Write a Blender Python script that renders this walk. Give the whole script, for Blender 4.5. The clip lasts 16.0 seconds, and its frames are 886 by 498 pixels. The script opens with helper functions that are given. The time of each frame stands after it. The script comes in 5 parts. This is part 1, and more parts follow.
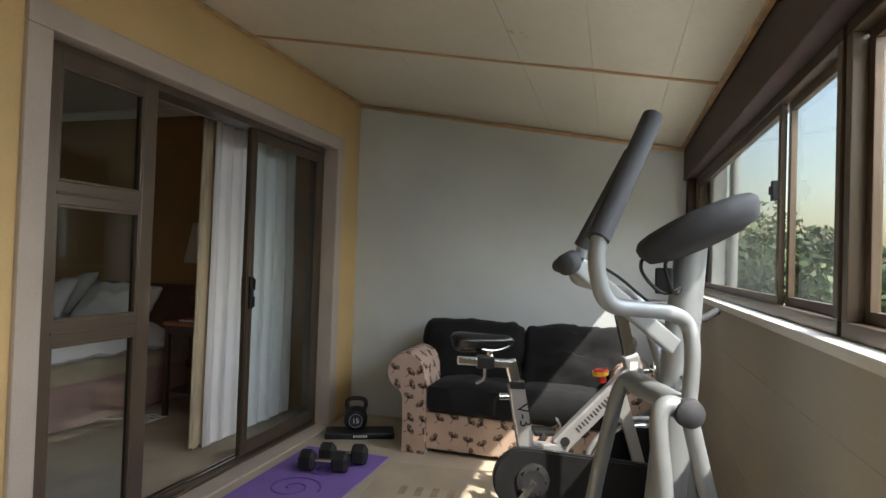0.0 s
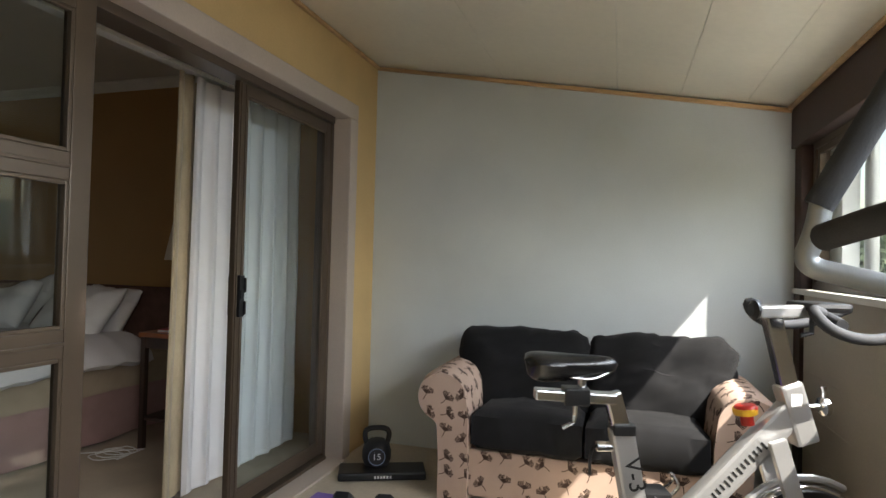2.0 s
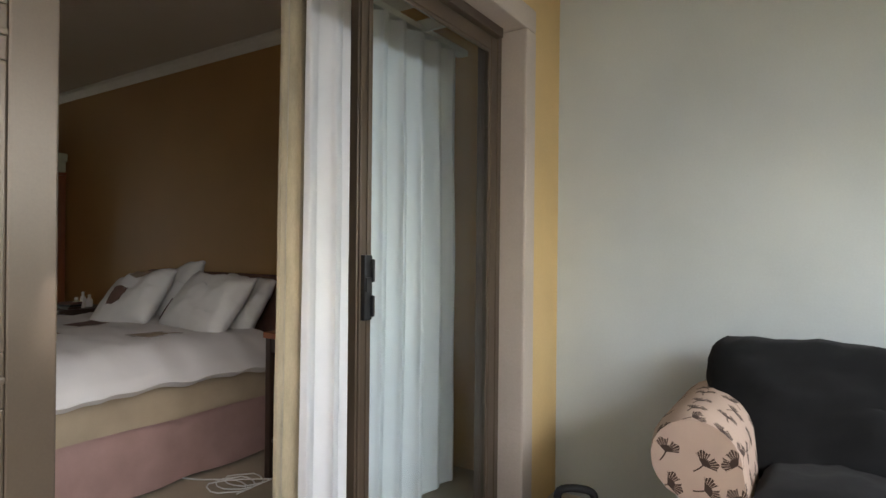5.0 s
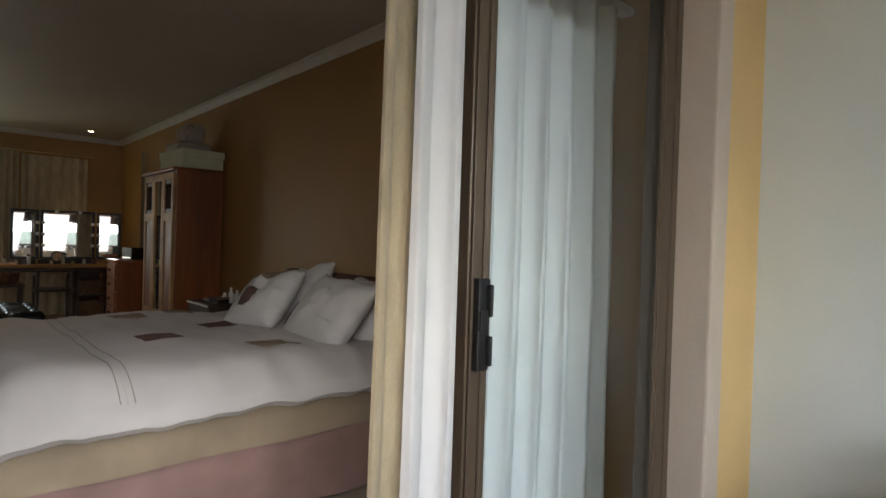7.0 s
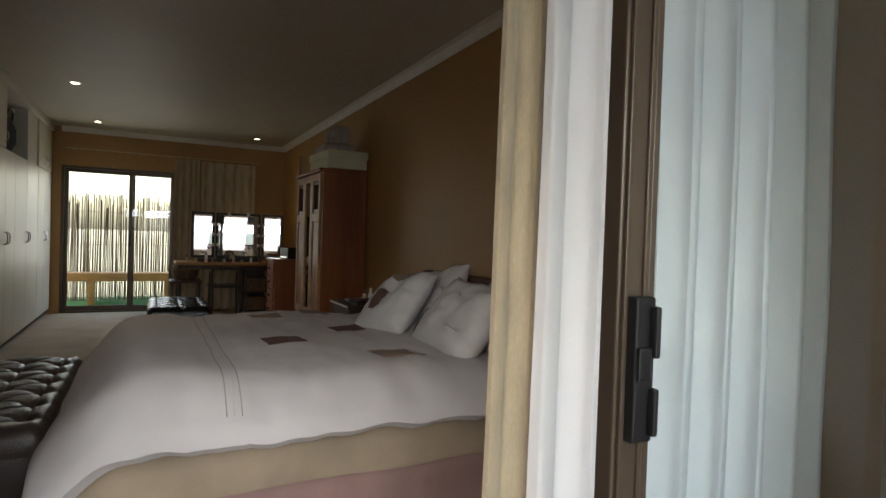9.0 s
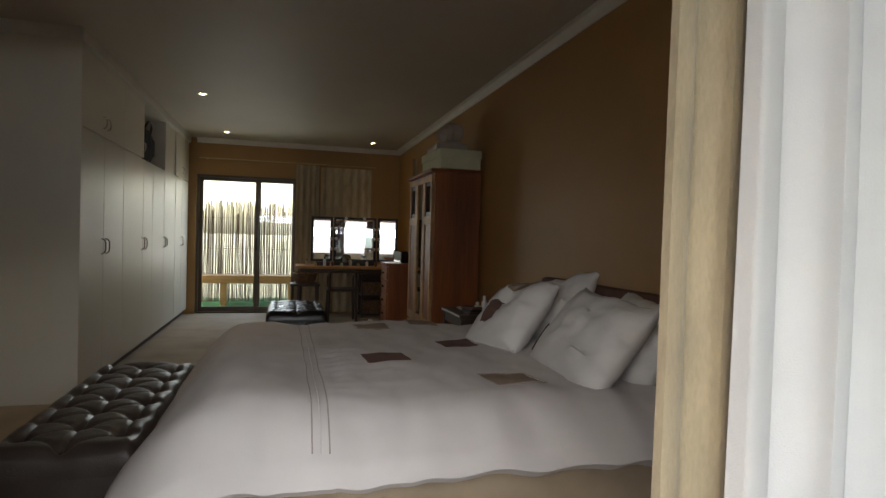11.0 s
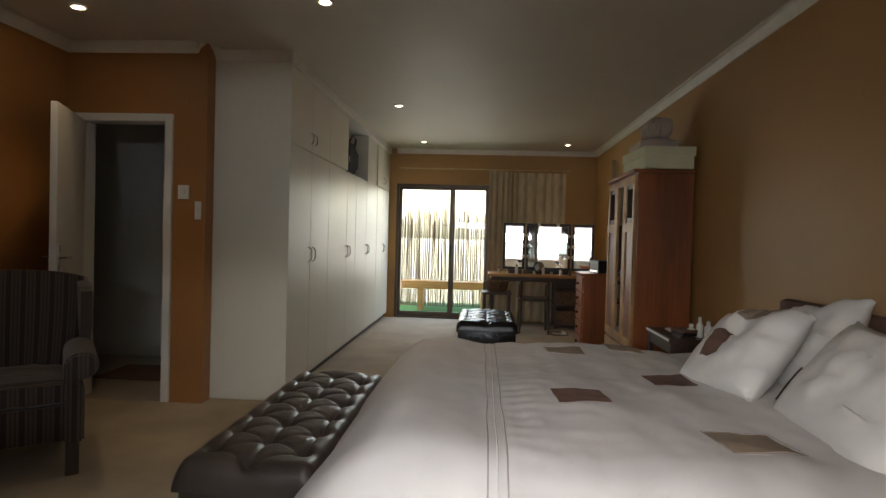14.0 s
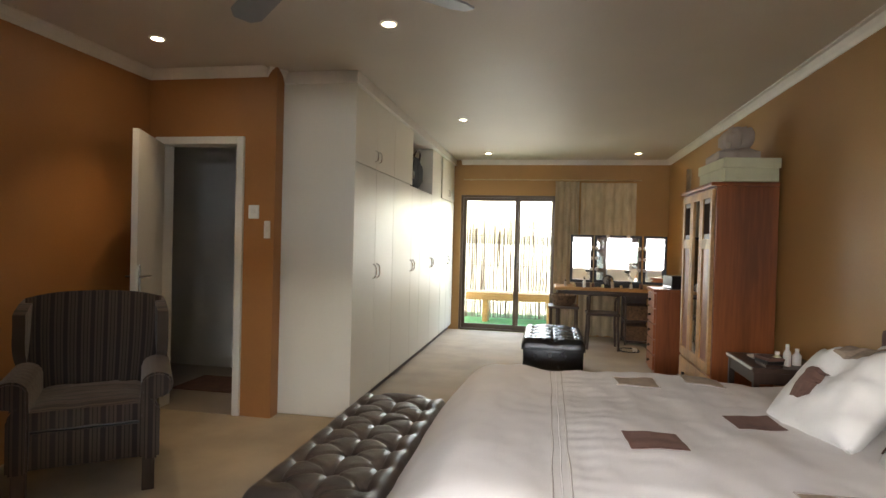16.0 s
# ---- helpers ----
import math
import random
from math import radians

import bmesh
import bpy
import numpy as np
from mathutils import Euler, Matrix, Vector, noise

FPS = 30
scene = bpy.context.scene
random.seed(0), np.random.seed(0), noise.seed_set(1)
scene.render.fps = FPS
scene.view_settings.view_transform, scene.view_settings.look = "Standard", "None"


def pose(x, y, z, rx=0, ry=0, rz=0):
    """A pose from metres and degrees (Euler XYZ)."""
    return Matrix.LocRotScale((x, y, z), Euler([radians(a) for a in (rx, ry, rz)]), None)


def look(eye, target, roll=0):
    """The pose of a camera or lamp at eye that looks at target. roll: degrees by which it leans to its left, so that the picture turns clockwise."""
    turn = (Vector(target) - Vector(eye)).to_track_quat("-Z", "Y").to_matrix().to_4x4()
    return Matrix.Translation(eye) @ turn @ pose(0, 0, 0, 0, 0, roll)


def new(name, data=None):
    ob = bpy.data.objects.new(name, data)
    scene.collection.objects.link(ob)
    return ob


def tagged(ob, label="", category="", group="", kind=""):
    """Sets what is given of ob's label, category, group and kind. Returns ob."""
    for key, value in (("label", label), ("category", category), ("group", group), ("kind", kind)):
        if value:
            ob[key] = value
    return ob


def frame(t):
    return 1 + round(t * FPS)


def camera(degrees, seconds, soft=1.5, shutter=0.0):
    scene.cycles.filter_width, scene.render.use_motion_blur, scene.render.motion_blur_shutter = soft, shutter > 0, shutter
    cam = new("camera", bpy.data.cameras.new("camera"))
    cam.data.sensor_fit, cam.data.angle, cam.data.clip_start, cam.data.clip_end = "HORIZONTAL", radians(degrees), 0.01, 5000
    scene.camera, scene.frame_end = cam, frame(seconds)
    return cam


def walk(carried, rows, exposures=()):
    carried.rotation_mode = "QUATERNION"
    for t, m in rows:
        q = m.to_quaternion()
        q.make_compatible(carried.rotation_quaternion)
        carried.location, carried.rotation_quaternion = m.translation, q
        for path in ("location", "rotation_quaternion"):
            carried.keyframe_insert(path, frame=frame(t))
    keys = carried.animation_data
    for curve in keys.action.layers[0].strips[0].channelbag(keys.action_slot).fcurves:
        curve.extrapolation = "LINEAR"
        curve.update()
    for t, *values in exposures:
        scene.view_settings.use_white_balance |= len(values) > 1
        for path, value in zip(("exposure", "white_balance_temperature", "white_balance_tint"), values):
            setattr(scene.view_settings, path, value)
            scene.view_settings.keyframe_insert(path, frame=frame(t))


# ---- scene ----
cam = camera(75.3, 16.0)
PATH = [
    (0, (2.116, 0.824, 1.288), (1.548, 2.741, 1.324), 1.9),
    (0.5, (2.001, 0.984, 1.291), (1.448, 2.906, 1.32), 1.5),
    (1, (1.868, 1.194, 1.265), (1.306, 3.113, 1.297), 1.6),
    (1.5, (1.757, 1.376, 1.239), (1.19, 3.294, 1.278), 1.3),
    (2, (1.691, 1.589, 1.233), (1.096, 3.498, 1.274), 1.4),
    (2.5, (1.619, 1.762, 1.226), (0.95, 3.646, 1.266), 1.3),
    (3, (1.557, 1.918, 1.21), (0.777, 3.759, 1.253), 1.3),
    (3.5, (1.471, 2.091, 1.184), (0.597, 3.89, 1.23), 1.2),
    (6, (0.949, 2.804, 1.16), (-0.282, 4.381, 1.142), 1.4),
    (6.5, (0.909, 2.899, 1.189), (-0.421, 4.393, 1.184), 2.3),
    (7, (0.834, 3.01, 1.216), (-0.654, 4.347, 1.194), 1.8),
    (7.5, (0.755, 3.105, 1.207), (-0.842, 4.31, 1.185), 2.0),
    (8, (0.692, 3.186, 1.214), (-0.971, 4.298, 1.182), 1.8),
    (8.5, (0.611, 3.256, 1.206), (-1.113, 4.27, 1.173), 1.9),
    (9, (0.548, 3.301, 1.211), (-1.236, 4.206, 1.176), 1.9),
    (11.5, (0.139, 3.46, 1.222), (-1.816, 3.882, 1.184), 1.7),
    (12, (0.108, 3.444, 1.225), (-1.869, 3.747, 1.187), 1.8),
    (12.5, (0.051, 3.468, 1.224), (-1.939, 3.664, 1.187), 1.6),
    (13, (-0.033, 3.47, 1.227), (-2.03, 3.577, 1.189), 1.6),
    (13.5, (-0.1, 3.477, 1.234), (-2.1, 3.472, 1.197), 1.5),
    (14, (-0.141, 3.505, 1.256), (-2.136, 3.369, 1.215), 1.6),
    (14.5, (-0.165, 3.501, 1.269), (-2.153, 3.281, 1.232), 1.6),
    (15, (-0.181, 3.513, 1.314), (-2.16, 3.224, 1.273), 1.7),
    (15.5, (-0.199, 3.501, 1.343), (-2.171, 3.17, 1.306), 1.7),
    (16, (-0.212, 3.506, 1.348), (-2.179, 3.144, 1.321), 1.5),
]
EXPOSE = [(0.0, 1.1), (1.0, 1.25), (2.0, 1.6), (3.5, 2.0), (6.0, 2.25), (9.0, 2.2), (11.5, 2.3), (12.5, 2.65), (14.5, 3.35), (16.0, 4.2)]
walk(cam, [(t, look(eye, target, roll)) for t, eye, target, roll in PATH], EXPOSE)

# ---- world and sun ----
world = bpy.data.worlds.new("world")
scene.world = world
world.use_nodes = True
wn = world.node_tree.nodes
sky = wn.new("ShaderNodeTexSky")
sky.sky_type, sky.sun_disc = "NISHITA", False
SUN_FROM = Vector((1.9, -1.0, 2.53)).normalized()
sky.sun_elevation = math.asin(SUN_FROM.z)
sky.sun_rotation = math.atan2(SUN_FROM.x, SUN_FROM.y)
world.node_tree.links.new(sky.outputs[0], wn["Background"].inputs[0])
sky.air_density, sky.dust_density, sky.ozone_density = 1.5, 3.0, 0.5
wn["Background"].inputs[1].default_value = 0.15
sun = new("sun", bpy.data.lights.new("sun", "SUN"))
sun.data.energy, sun.data.angle, sun.data.color = 5.0, radians(0.6), (1.0, 0.94, 0.84)
sun.matrix_world = look(SUN_FROM * 30, (0, 0, 0))


def opening_light(name, at, target, w, h, watts, colour, spread):
    lamp = new(name, bpy.data.lights.new(name, "AREA"))
    lamp.data.shape, lamp.data.size, lamp.data.size_y, lamp.data.energy, lamp.data.color = "RECTANGLE", w, h, watts, colour
    lamp.data.spread = radians(spread)
    lamp.matrix_world = look(at, target)


# the sky's light in the glazed openings
opening_light("window_daylight", (2.8, 1.98, 1.72), (1.8, 1.98, 0.85), 5.1, 0.36, 19, (0.84, 0.90, 1.0), 130)
opening_light("veranda_door_daylight", (-0.12, 3.36, 1.45), (-1.6, 3.7, 0.45), 0.62, 1.1, 0.58, (1.0, 0.93, 0.9), 95)
opening_light("garden_door_daylight", (-9.12, 2.88, 1.3), (-7.0, 2.88, 0.85), 1.3, 1.3, 1.5, (1.0, 0.96, 0.9), 150)


# ---- materials ----
def material(name, colour, rough=0.6, metal=0.0, vary=0.12, scale=6.0, grain=60.0, bump=0.15, tint=None, coat=0.0, stretch=(1, 1, 1), sheen=0.0, spec=0.5):
    """A surface with stains at a large scale, grain at a small one and a little relief."""
    m = bpy.data.materials.new(name)
    m.use_nodes = True
    n, l = m.node_tree.nodes, m.node_tree.links
    b = n["Principled BSDF"]
    b.inputs["Metallic"].default_value = metal
    b.inputs["Coat Weight"].default_value = coat
    b.inputs["Sheen Weight"].default_value = sheen
    b.inputs["Specular IOR Level"].default_value = spec
    tc, mp = n.new("ShaderNodeTexCoord"), n.new("ShaderNodeMapping")
    mp.inputs["Scale"].default_value = stretch
    l.new(tc.outputs["Object"], mp.inputs[0])
    big, small = n.new("ShaderNodeTexNoise"), n.new("ShaderNodeTexNoise")
    big.inputs["Scale"].default_value, big.inputs["Detail"].default_value = scale, 5
    small.inputs["Scale"].default_value, small.inputs["Detail"].default_value = grain, 4
    for t in (big, small):
        l.new(mp.outputs[0], t.inputs["Vector"])
    add = n.new("ShaderNodeMath")
    add.operation = "MULTIPLY_ADD"
    add.inputs[1].default_value, add.inputs[2].default_value = 0.35, 0.0
    l.new(small.outputs[0], add.inputs[0])
    l.new(big.outputs[0], add.inputs[2])
    ramp = n.new("ShaderNodeValToRGB")
    c0 = [c * (1 - vary * 1.6) for c in colour] if tint is None else list(tint)
    c1 = [min(1, c * (1 + vary)) for c in colour]
    ramp.color_ramp.elements[0].position, ramp.color_ramp.elements[0].color = 0.45, (*c0, 1)
    ramp.color_ramp.elements[1].position, ramp.color_ramp.elements[1].color = 0.9, (*c1, 1)
    l.new(add.outputs[0], ramp.inputs[0])
    l.new(ramp.outputs[0], b.inputs["Base Color"])
    r = n.new("ShaderNodeMapRange")
    r.inputs["To Min"].default_value, r.inputs["To Max"].default_value = max(0.03, rough - 0.1), min(1, rough + 0.1)
    l.new(big.outputs[0], r.inputs[0])
    l.new(r.outputs[0], b.inputs["Roughness"])
    if bump:
        bp = n.new("ShaderNodeBump")
        bp.inputs["Strength"].default_value, bp.inputs["Distance"].default_value = bump, 0.004
        l.new(small.outputs[0], bp.inputs["Height"])
        l.new(bp.outputs[0], b.inputs["Normal"])
    return m


def glass_material(name, colour, gain=0.7):
    """A thin pane: mostly clear, with a mirror reflection that grows at grazing angles."""
    m = bpy.data.materials.new(name)
    m.use_nodes = True
    n, l = m.node_tree.nodes, m.node_tree.links
    n.remove(n["Principled BSDF"])
    tr, gl, mx, lw = n.new("ShaderNodeBsdfTransparent"), n.new("ShaderNodeBsdfGlossy"), n.new("ShaderNodeMixShader"), n.new("ShaderNodeLayerWeight")
    tr.inputs[0].default_value = (*colour, 1)
    gl.inputs["Roughness"].default_value = 0.01
    lw.inputs[0].default_value = 0.5
    pw, ad = n.new("ShaderNodeMath"), n.new("ShaderNodeMath")
    pw.operation, pw.inputs[1].default_value = "POWER", 4.0
    ad.operation, ad.inputs[1].default_value, ad.inputs[2].default_value = "MULTIPLY_ADD", gain, 0.035
    l.new(lw.outputs["Facing"], pw.inputs[0])
    l.new(pw.outputs[0], ad.inputs[0])
    l.new(ad.outputs[0], mx.inputs[0])
    l.new(tr.outputs[0], mx.inputs[1])
    l.new(gl.outputs[0], mx.inputs[2])
    l.new(mx.outputs[0], n["Material Output"].inputs[0])
    return m


def glow(name, colour, strength):
    m = bpy.data.materials.new(name)
    m.use_nodes = True
    b = m.node_tree.nodes["Principled BSDF"]
    b.inputs["Base Color"].default_value = (*colour, 1)
    b.inputs["Emission Color"].default_value = (*colour, 1)
    b.inputs["Emission Strength"].default_value = strength
    return m


def print_material(name, ground, ink):
    """Cloth printed with fan-shaped leaves on short stalks, laid out by the mesh's UV in metres."""
    m = material(name, ground, 0.9, vary=0.08, scale=5, grain=500, bump=0.3)
    n, l = m.node_tree.nodes, m.node_tree.links
    b = n["Principled BSDF"]
    base = b.inputs["Base Color"].links[0].from_socket

    def mt(op, a, c=None, d=None):
        x = n.new("ShaderNodeMath")
        x.operation = op
        for i, v in enumerate((a, c, d)):
            if v is None:
                continue
            if isinstance(v, (int, float)):
                x.inputs[i].default_value = v
            else:
                l.new(v, x.inputs[i])
        return x.outputs[0]

    uv = n.new("ShaderNodeUVMap")
    vo = n.new("ShaderNodeTexVoronoi")
    vo.voronoi_dimensions = "2D"
    vo.inputs["Scale"].default_value, vo.inputs["Randomness"].default_value = 9.5, 0.55
    l.new(uv.outputs[0], vo.inputs["Vector"])
    sub = n.new("ShaderNodeVectorMath")
    sub.operation = "SUBTRACT"
    l.new(uv.outputs[0], sub.inputs[0])
    l.new(vo.outputs["Position"], sub.inputs[1])
    rnd = n.new("ShaderNodeSeparateColor")
    l.new(vo.outputs["Color"], rnd.inputs[0])
    rot = n.new("ShaderNodeVectorRotate")
    rot.rotation_type = "Z_AXIS"
    l.new(sub.outputs[0], rot.inputs["Vector"])
    l.new(mt("MULTIPLY_ADD", rnd.outputs[0], 2.4, -1.2), rot.inputs["Angle"])
    xyz = n.new("ShaderNodeSeparateXYZ")
    l.new(rot.outputs[0], xyz.inputs[0])
    x, y = xyz.outputs[0], mt("ADD", xyz.outputs[1], 0.022)
    rad = mt("SQRT", mt("ADD", mt("MULTIPLY", x, x), mt("MULTIPLY", y, y)))
    ang = mt("ARCTAN2", x, y)
    scallop = mt("MULTIPLY_ADD", mt("COSINE", mt("MULTIPLY", ang, 9.0)), 0.0035, 0.044)
    fan = mt("MULTIPLY", mt("LESS_THAN", rad, scallop), mt("LESS_THAN", mt("ABSOLUTE", ang), 1.15))
    ribs = mt("GREATER_THAN", mt("SINE", mt("MULTIPLY", ang, 30.0)), -0.75)
    ribs = mt("MAXIMUM", ribs, mt("LESS_THAN", rad, 0.022))
    notch = mt("GREATER_THAN", mt("ADD", mt("ABSOLUTE", ang), mt("MULTIPLY", mt("LESS_THAN", rad, 0.024), 9)), 0.13)
    fan = mt("MULTIPLY", mt("MULTIPLY", fan, ribs), notch)
    stalk = mt("MULTIPLY", mt("LESS_THAN", mt("ABSOLUTE", mt("ADD", x, mt("MULTIPLY", mt("MULTIPLY", y, y), 6))), 0.0022), mt("MULTIPLY", mt("LESS_THAN", y, 0.0), mt("GREATER_THAN", y, -0.034)))
    ink_f = mt("MAXIMUM", fan, stalk)
    mx = n.new("ShaderNodeMix")
    mx.data_type = "RGBA"
    l.new(ink_f, mx.inputs["Factor"])
    l.new(base, mx.inputs["A"])
    mx.inputs["B"].default_value = (*ink, 1)
    l.new(mx.outputs["Result"], b.inputs["Base Color"])
    return m


def stripe_material(name, a, c, per_metre):
    """Woven stripes down the cloth, by UV in metres."""
    m = material(name, a, 0.85, vary=0.1, grain=400, bump=0.3, sheen=0.2)
    n, l = m.node_tree.nodes, m.node_tree.links
    b = n["Principled BSDF"]
    base = b.inputs["Base Color"].links[0].from_socket
    uv, sx, s, ramp, mx = n.new("ShaderNodeUVMap"), n.new("ShaderNodeSeparateXYZ"), n.new("ShaderNodeMath"), n.new("ShaderNodeValToRGB"), n.new("ShaderNodeMix")
    l.new(uv.outputs[0], sx.inputs[0])
    s.operation = "PINGPONG"
    s.inputs[1].default_value = 0.5 / per_metre
    l.new(sx.outputs[0], s.inputs[0])
    k = n.new("ShaderNodeMath")
    k.operation = "MULTIPLY"
    k.inputs[1].default_value = 2 * per_metre
    l.new(s.outputs[0], k.inputs[0])
    e = ramp.color_ramp.elements
    e[0].position, e[0].color, e[1].position, e[1].color = 0.3, (0, 0, 0, 1), 0.38, (1, 1, 1, 1)
    for p, v in ((0.62, 1), (0.66, 0), (0.76, 0), (0.8, 0.8)):
        x = e.new(p)
        x.color = (v, v, v, 1)
    l.new(k.outputs[0], ramp.inputs[0])
    mx.data_type = "RGBA"
    l.new(ramp.outputs[0], mx.inputs["Factor"])
    l.new(base, mx.inputs["A"])
    mx.inputs["B"].default_value = (*c, 1)
    l.new(mx.outputs["Result"], b.inputs["Base Color"])
    return m


END_WALL = material("end_wall_paint", (0.60, 0.64, 0.645), 0.55, vary=0.05, scale=2, grain=120, bump=0.12)
YELLOW = material("yellow_wall_paint", (0.60, 0.42, 0.19), 0.6, vary=0.06, scale=3, grain=90, bump=0.3)
PARAPET = material("parapet_paint", (0.42, 0.385, 0.32), 0.6, vary=0.08, scale=2, grain=90, bump=0.25)
TAUPE = material("taupe_plaster", (0.46, 0.39, 0.33), 0.65, vary=0.07, scale=3, grain=90, bump=0.3)
BRONZE = material("bronze_aluminium", (0.115, 0.085, 0.06), 0.36, metal=0.4, vary=0.08, scale=4, grain=200, bump=0.03)
BLACK_ALU = material("black_plastic", (0.012, 0.012, 0.013), 0.4, vary=0.2, grain=150, bump=0.05)
BOARD = material("ceiling_board_cream", (0.70, 0.66, 0.55), 0.32, vary=0.06, scale=1.6, grain=30, bump=0.08)
BATTEN = material("varnished_batten", (0.56, 0.36, 0.18), 0.5, vary=0.25, scale=3, grain=40, stretch=(0.3, 3, 3))
DARK_BEAM = material("dark_brown_beam", (0.045, 0.02, 0.014), 0.6, vary=0.25, scale=4, grain=60)
OCHRE = material("ochre_wall_paint", (0.43, 0.24, 0.078), 0.5, vary=0.07, scale=1.5, grain=80, bump=0.25)
TERRACOTTA = material("terracotta_wall_paint", (0.38, 0.172, 0.055), 0.5, vary=0.07, scale=1.5, grain=80, bump=0.25)
CEILING = material("white_ceiling_paint", (0.62, 0.57, 0.49), 0.6, vary=0.04, scale=1.2, grain=60, bump=0.08)
CORNICE = material("white_cornice_paint", (0.78, 0.75, 0.68), 0.5, vary=0.04, grain=60, bump=0.06)
CARPET = material("beige_carpet", (0.44, 0.37, 0.275), 0.95, vary=0.12, scale=2.5, grain=350, bump=0.8)
SCREED = material("beige_floor", (0.45, 0.39, 0.30), 0.45, vary=0.12, scale=2.5, grain=40, bump=0.1)
WARDROBE = material("cream_wardrobe_laminate", (0.72, 0.69, 0.60), 0.42, vary=0.02, scale=1.5, grain=40, bump=0.02)
WHITE_PAINT = material("white_door_paint", (0.74, 0.73, 0.69), 0.45, vary=0.05, scale=2, grain=50, bump=0.05)
WHITE_PLASTIC = material("white_plastic", (0.78, 0.77, 0.73), 0.4, vary=0.03, bump=0.02)
CHROME = material("chrome", (0.75, 0.75, 0.75), 0.15, metal=1, vary=0.05, bump=0)
GOLD_CLOTH = material("gold_curtain_cloth", (0.50, 0.41, 0.27), 0.8, vary=0.14, scale=16, stretch=(1, 1, 0.3), grain=240, bump=0.3, sheen=0.3)
LINING = material("white_curtain_lining", (0.86, 0.83, 0.82), 0.85, vary=0.03, scale=5, grain=400, bump=0.25)
GLASS = glass_material("door_glass", (0.91, 0.965, 0.975))
CLEAR = glass_material("window_glass", (0.97, 0.98, 0.975))
BLACK_CLOTH = material("black_sofa_cloth", (0.011, 0.011, 0.012), 0.95, vary=0.25, scale=6, grain=500, bump=0.4, sheen=0.04, spec=0.25)
LEAF_CLOTH = print_material("leaf_print_cloth", (0.50, 0.37, 0.295), (0.055, 0.03, 0.02))
LINEN = material("white_duvet_cotton", (0.70, 0.665, 0.65), 0.85, vary=0.04, scale=4, grain=500, bump=0.25)
PILLOW = material("white_pillow_cotton", (0.74, 0.72, 0.70), 0.85, vary=0.04, scale=5, grain=500, bump=0.25)
SUEDE = material("brown_suede", (0.16, 0.085, 0.065), 0.9, vary=0.2, scale=12, grain=300, bump=0.3)
SUEDE_TAN = material("tan_suede", (0.34, 0.26, 0.19), 0.9, vary=0.2, scale=12, grain=300, bump=0.3)
STITCH = material("grey_stitching", (0.42, 0.37, 0.34), 0.8, bump=0)
MATTRESS = material("khaki_mattress_cover", (0.42, 0.33, 0.23), 0.85, vary=0.1, scale=5, grain=400, bump=0.4)
VALANCE = material("dusty_pink_valance", (0.40, 0.25, 0.225), 0.9, vary=0.12, scale=5, grain=400, bump=0.4)
LEATHER = material("dark_brown_leather", (0.055, 0.042, 0.035), 0.33, vary=0.2, scale=8, grain=180, bump=0.3)
BLACK_LEATHER = material("black_leather", (0.012, 0.012, 0.013), 0.25, vary=0.2, scale=8, grain=180, bump=0.2)
STRIPED = stripe_material("striped_upholstery", (0.028, 0.019, 0.016), (0.085, 0.06, 0.047), 14)
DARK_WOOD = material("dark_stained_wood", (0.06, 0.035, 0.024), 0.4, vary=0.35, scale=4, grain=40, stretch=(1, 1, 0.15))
RED_WOOD = material("red_brown_wood", (0.33, 0.10, 0.03), 0.35, vary=0.3, scale=3, grain=30, stretch=(1.5, 1.5, 0.12), coat=0.2)
PINE = material("golden_wood", (0.52, 0.28, 0.10), 0.5, vary=0.25, scale=4, grain=40, stretch=(1, 0.15, 1))
MIRROR = material("mirror_silver", (0.66, 0.66, 0.66), 0.02, metal=1, vary=0, bump=0)
MIRROR.node_tree.nodes["Principled BSDF"].inputs["Roughness"].links and MIRROR.node_tree.links.remove(MIRROR.node_tree.nodes["Principled BSDF"].inputs["Roughness"].links[0])
MIRROR.node_tree.nodes["Principled BSDF"].inputs["Roughness"].default_value = 0.02
SILVER = material("silver_painted_steel", (0.50, 0.50, 0.50), 0.32, metal=0.65, vary=0.05, grain=200, bump=0.02)
GREY_STEEL = material("grey_painted_steel", (0.31, 0.33, 0.34), 0.4, metal=0.5, vary=0.05, grain=200, bump=0.02)
FOAM = material("dark_grey_foam", (0.035, 0.037, 0.042), 0.75, vary=0.15, grain=300, bump=0.3)
RUBBER = material("black_rubber", (0.014, 0.014, 0.015), 0.55, vary=0.25, grain=200, bump=0.15)
YOGA = material("purple_foam_mat", (0.20, 0.125, 0.42), 0.75, vary=0.08, scale=5, grain=250, bump=0.3)
YOGA_INK = material("dark_purple_print", (0.12, 0.06, 0.28), 0.75, bump=0.1)
RED = material("red_plastic", (0.45, 0.03, 0.02), 0.35, bump=0)
AMBER = material("yellow_plastic", (0.75, 0.42, 0.03), 0.35, bump=0)
INK = material("black_print", (0.01, 0.01, 0.01), 0.5, bump=0)
PALE_INK = material("white_print", (0.75, 0.75, 0.75), 0.5, bump=0)
CANE = material("dry_cane", (0.15, 0.09, 0.055), 0.8, vary=0.4, scale=9, grain=60, stretch=(1, 1, 0.1))
TURF = material("artificial_turf", (0.07, 0.22, 0.05), 0.9, vary=0.2, scale=8, grain=300, bump=0.8)
CREAM_BOX = material("pale_green_card", (0.62, 0.62, 0.42), 0.7, vary=0.05)
LEAVES = material("tree_leaves", (0.075, 0.12, 0.045), 0.6, vary=0.5, scale=1.5, grain=9, bump=0)
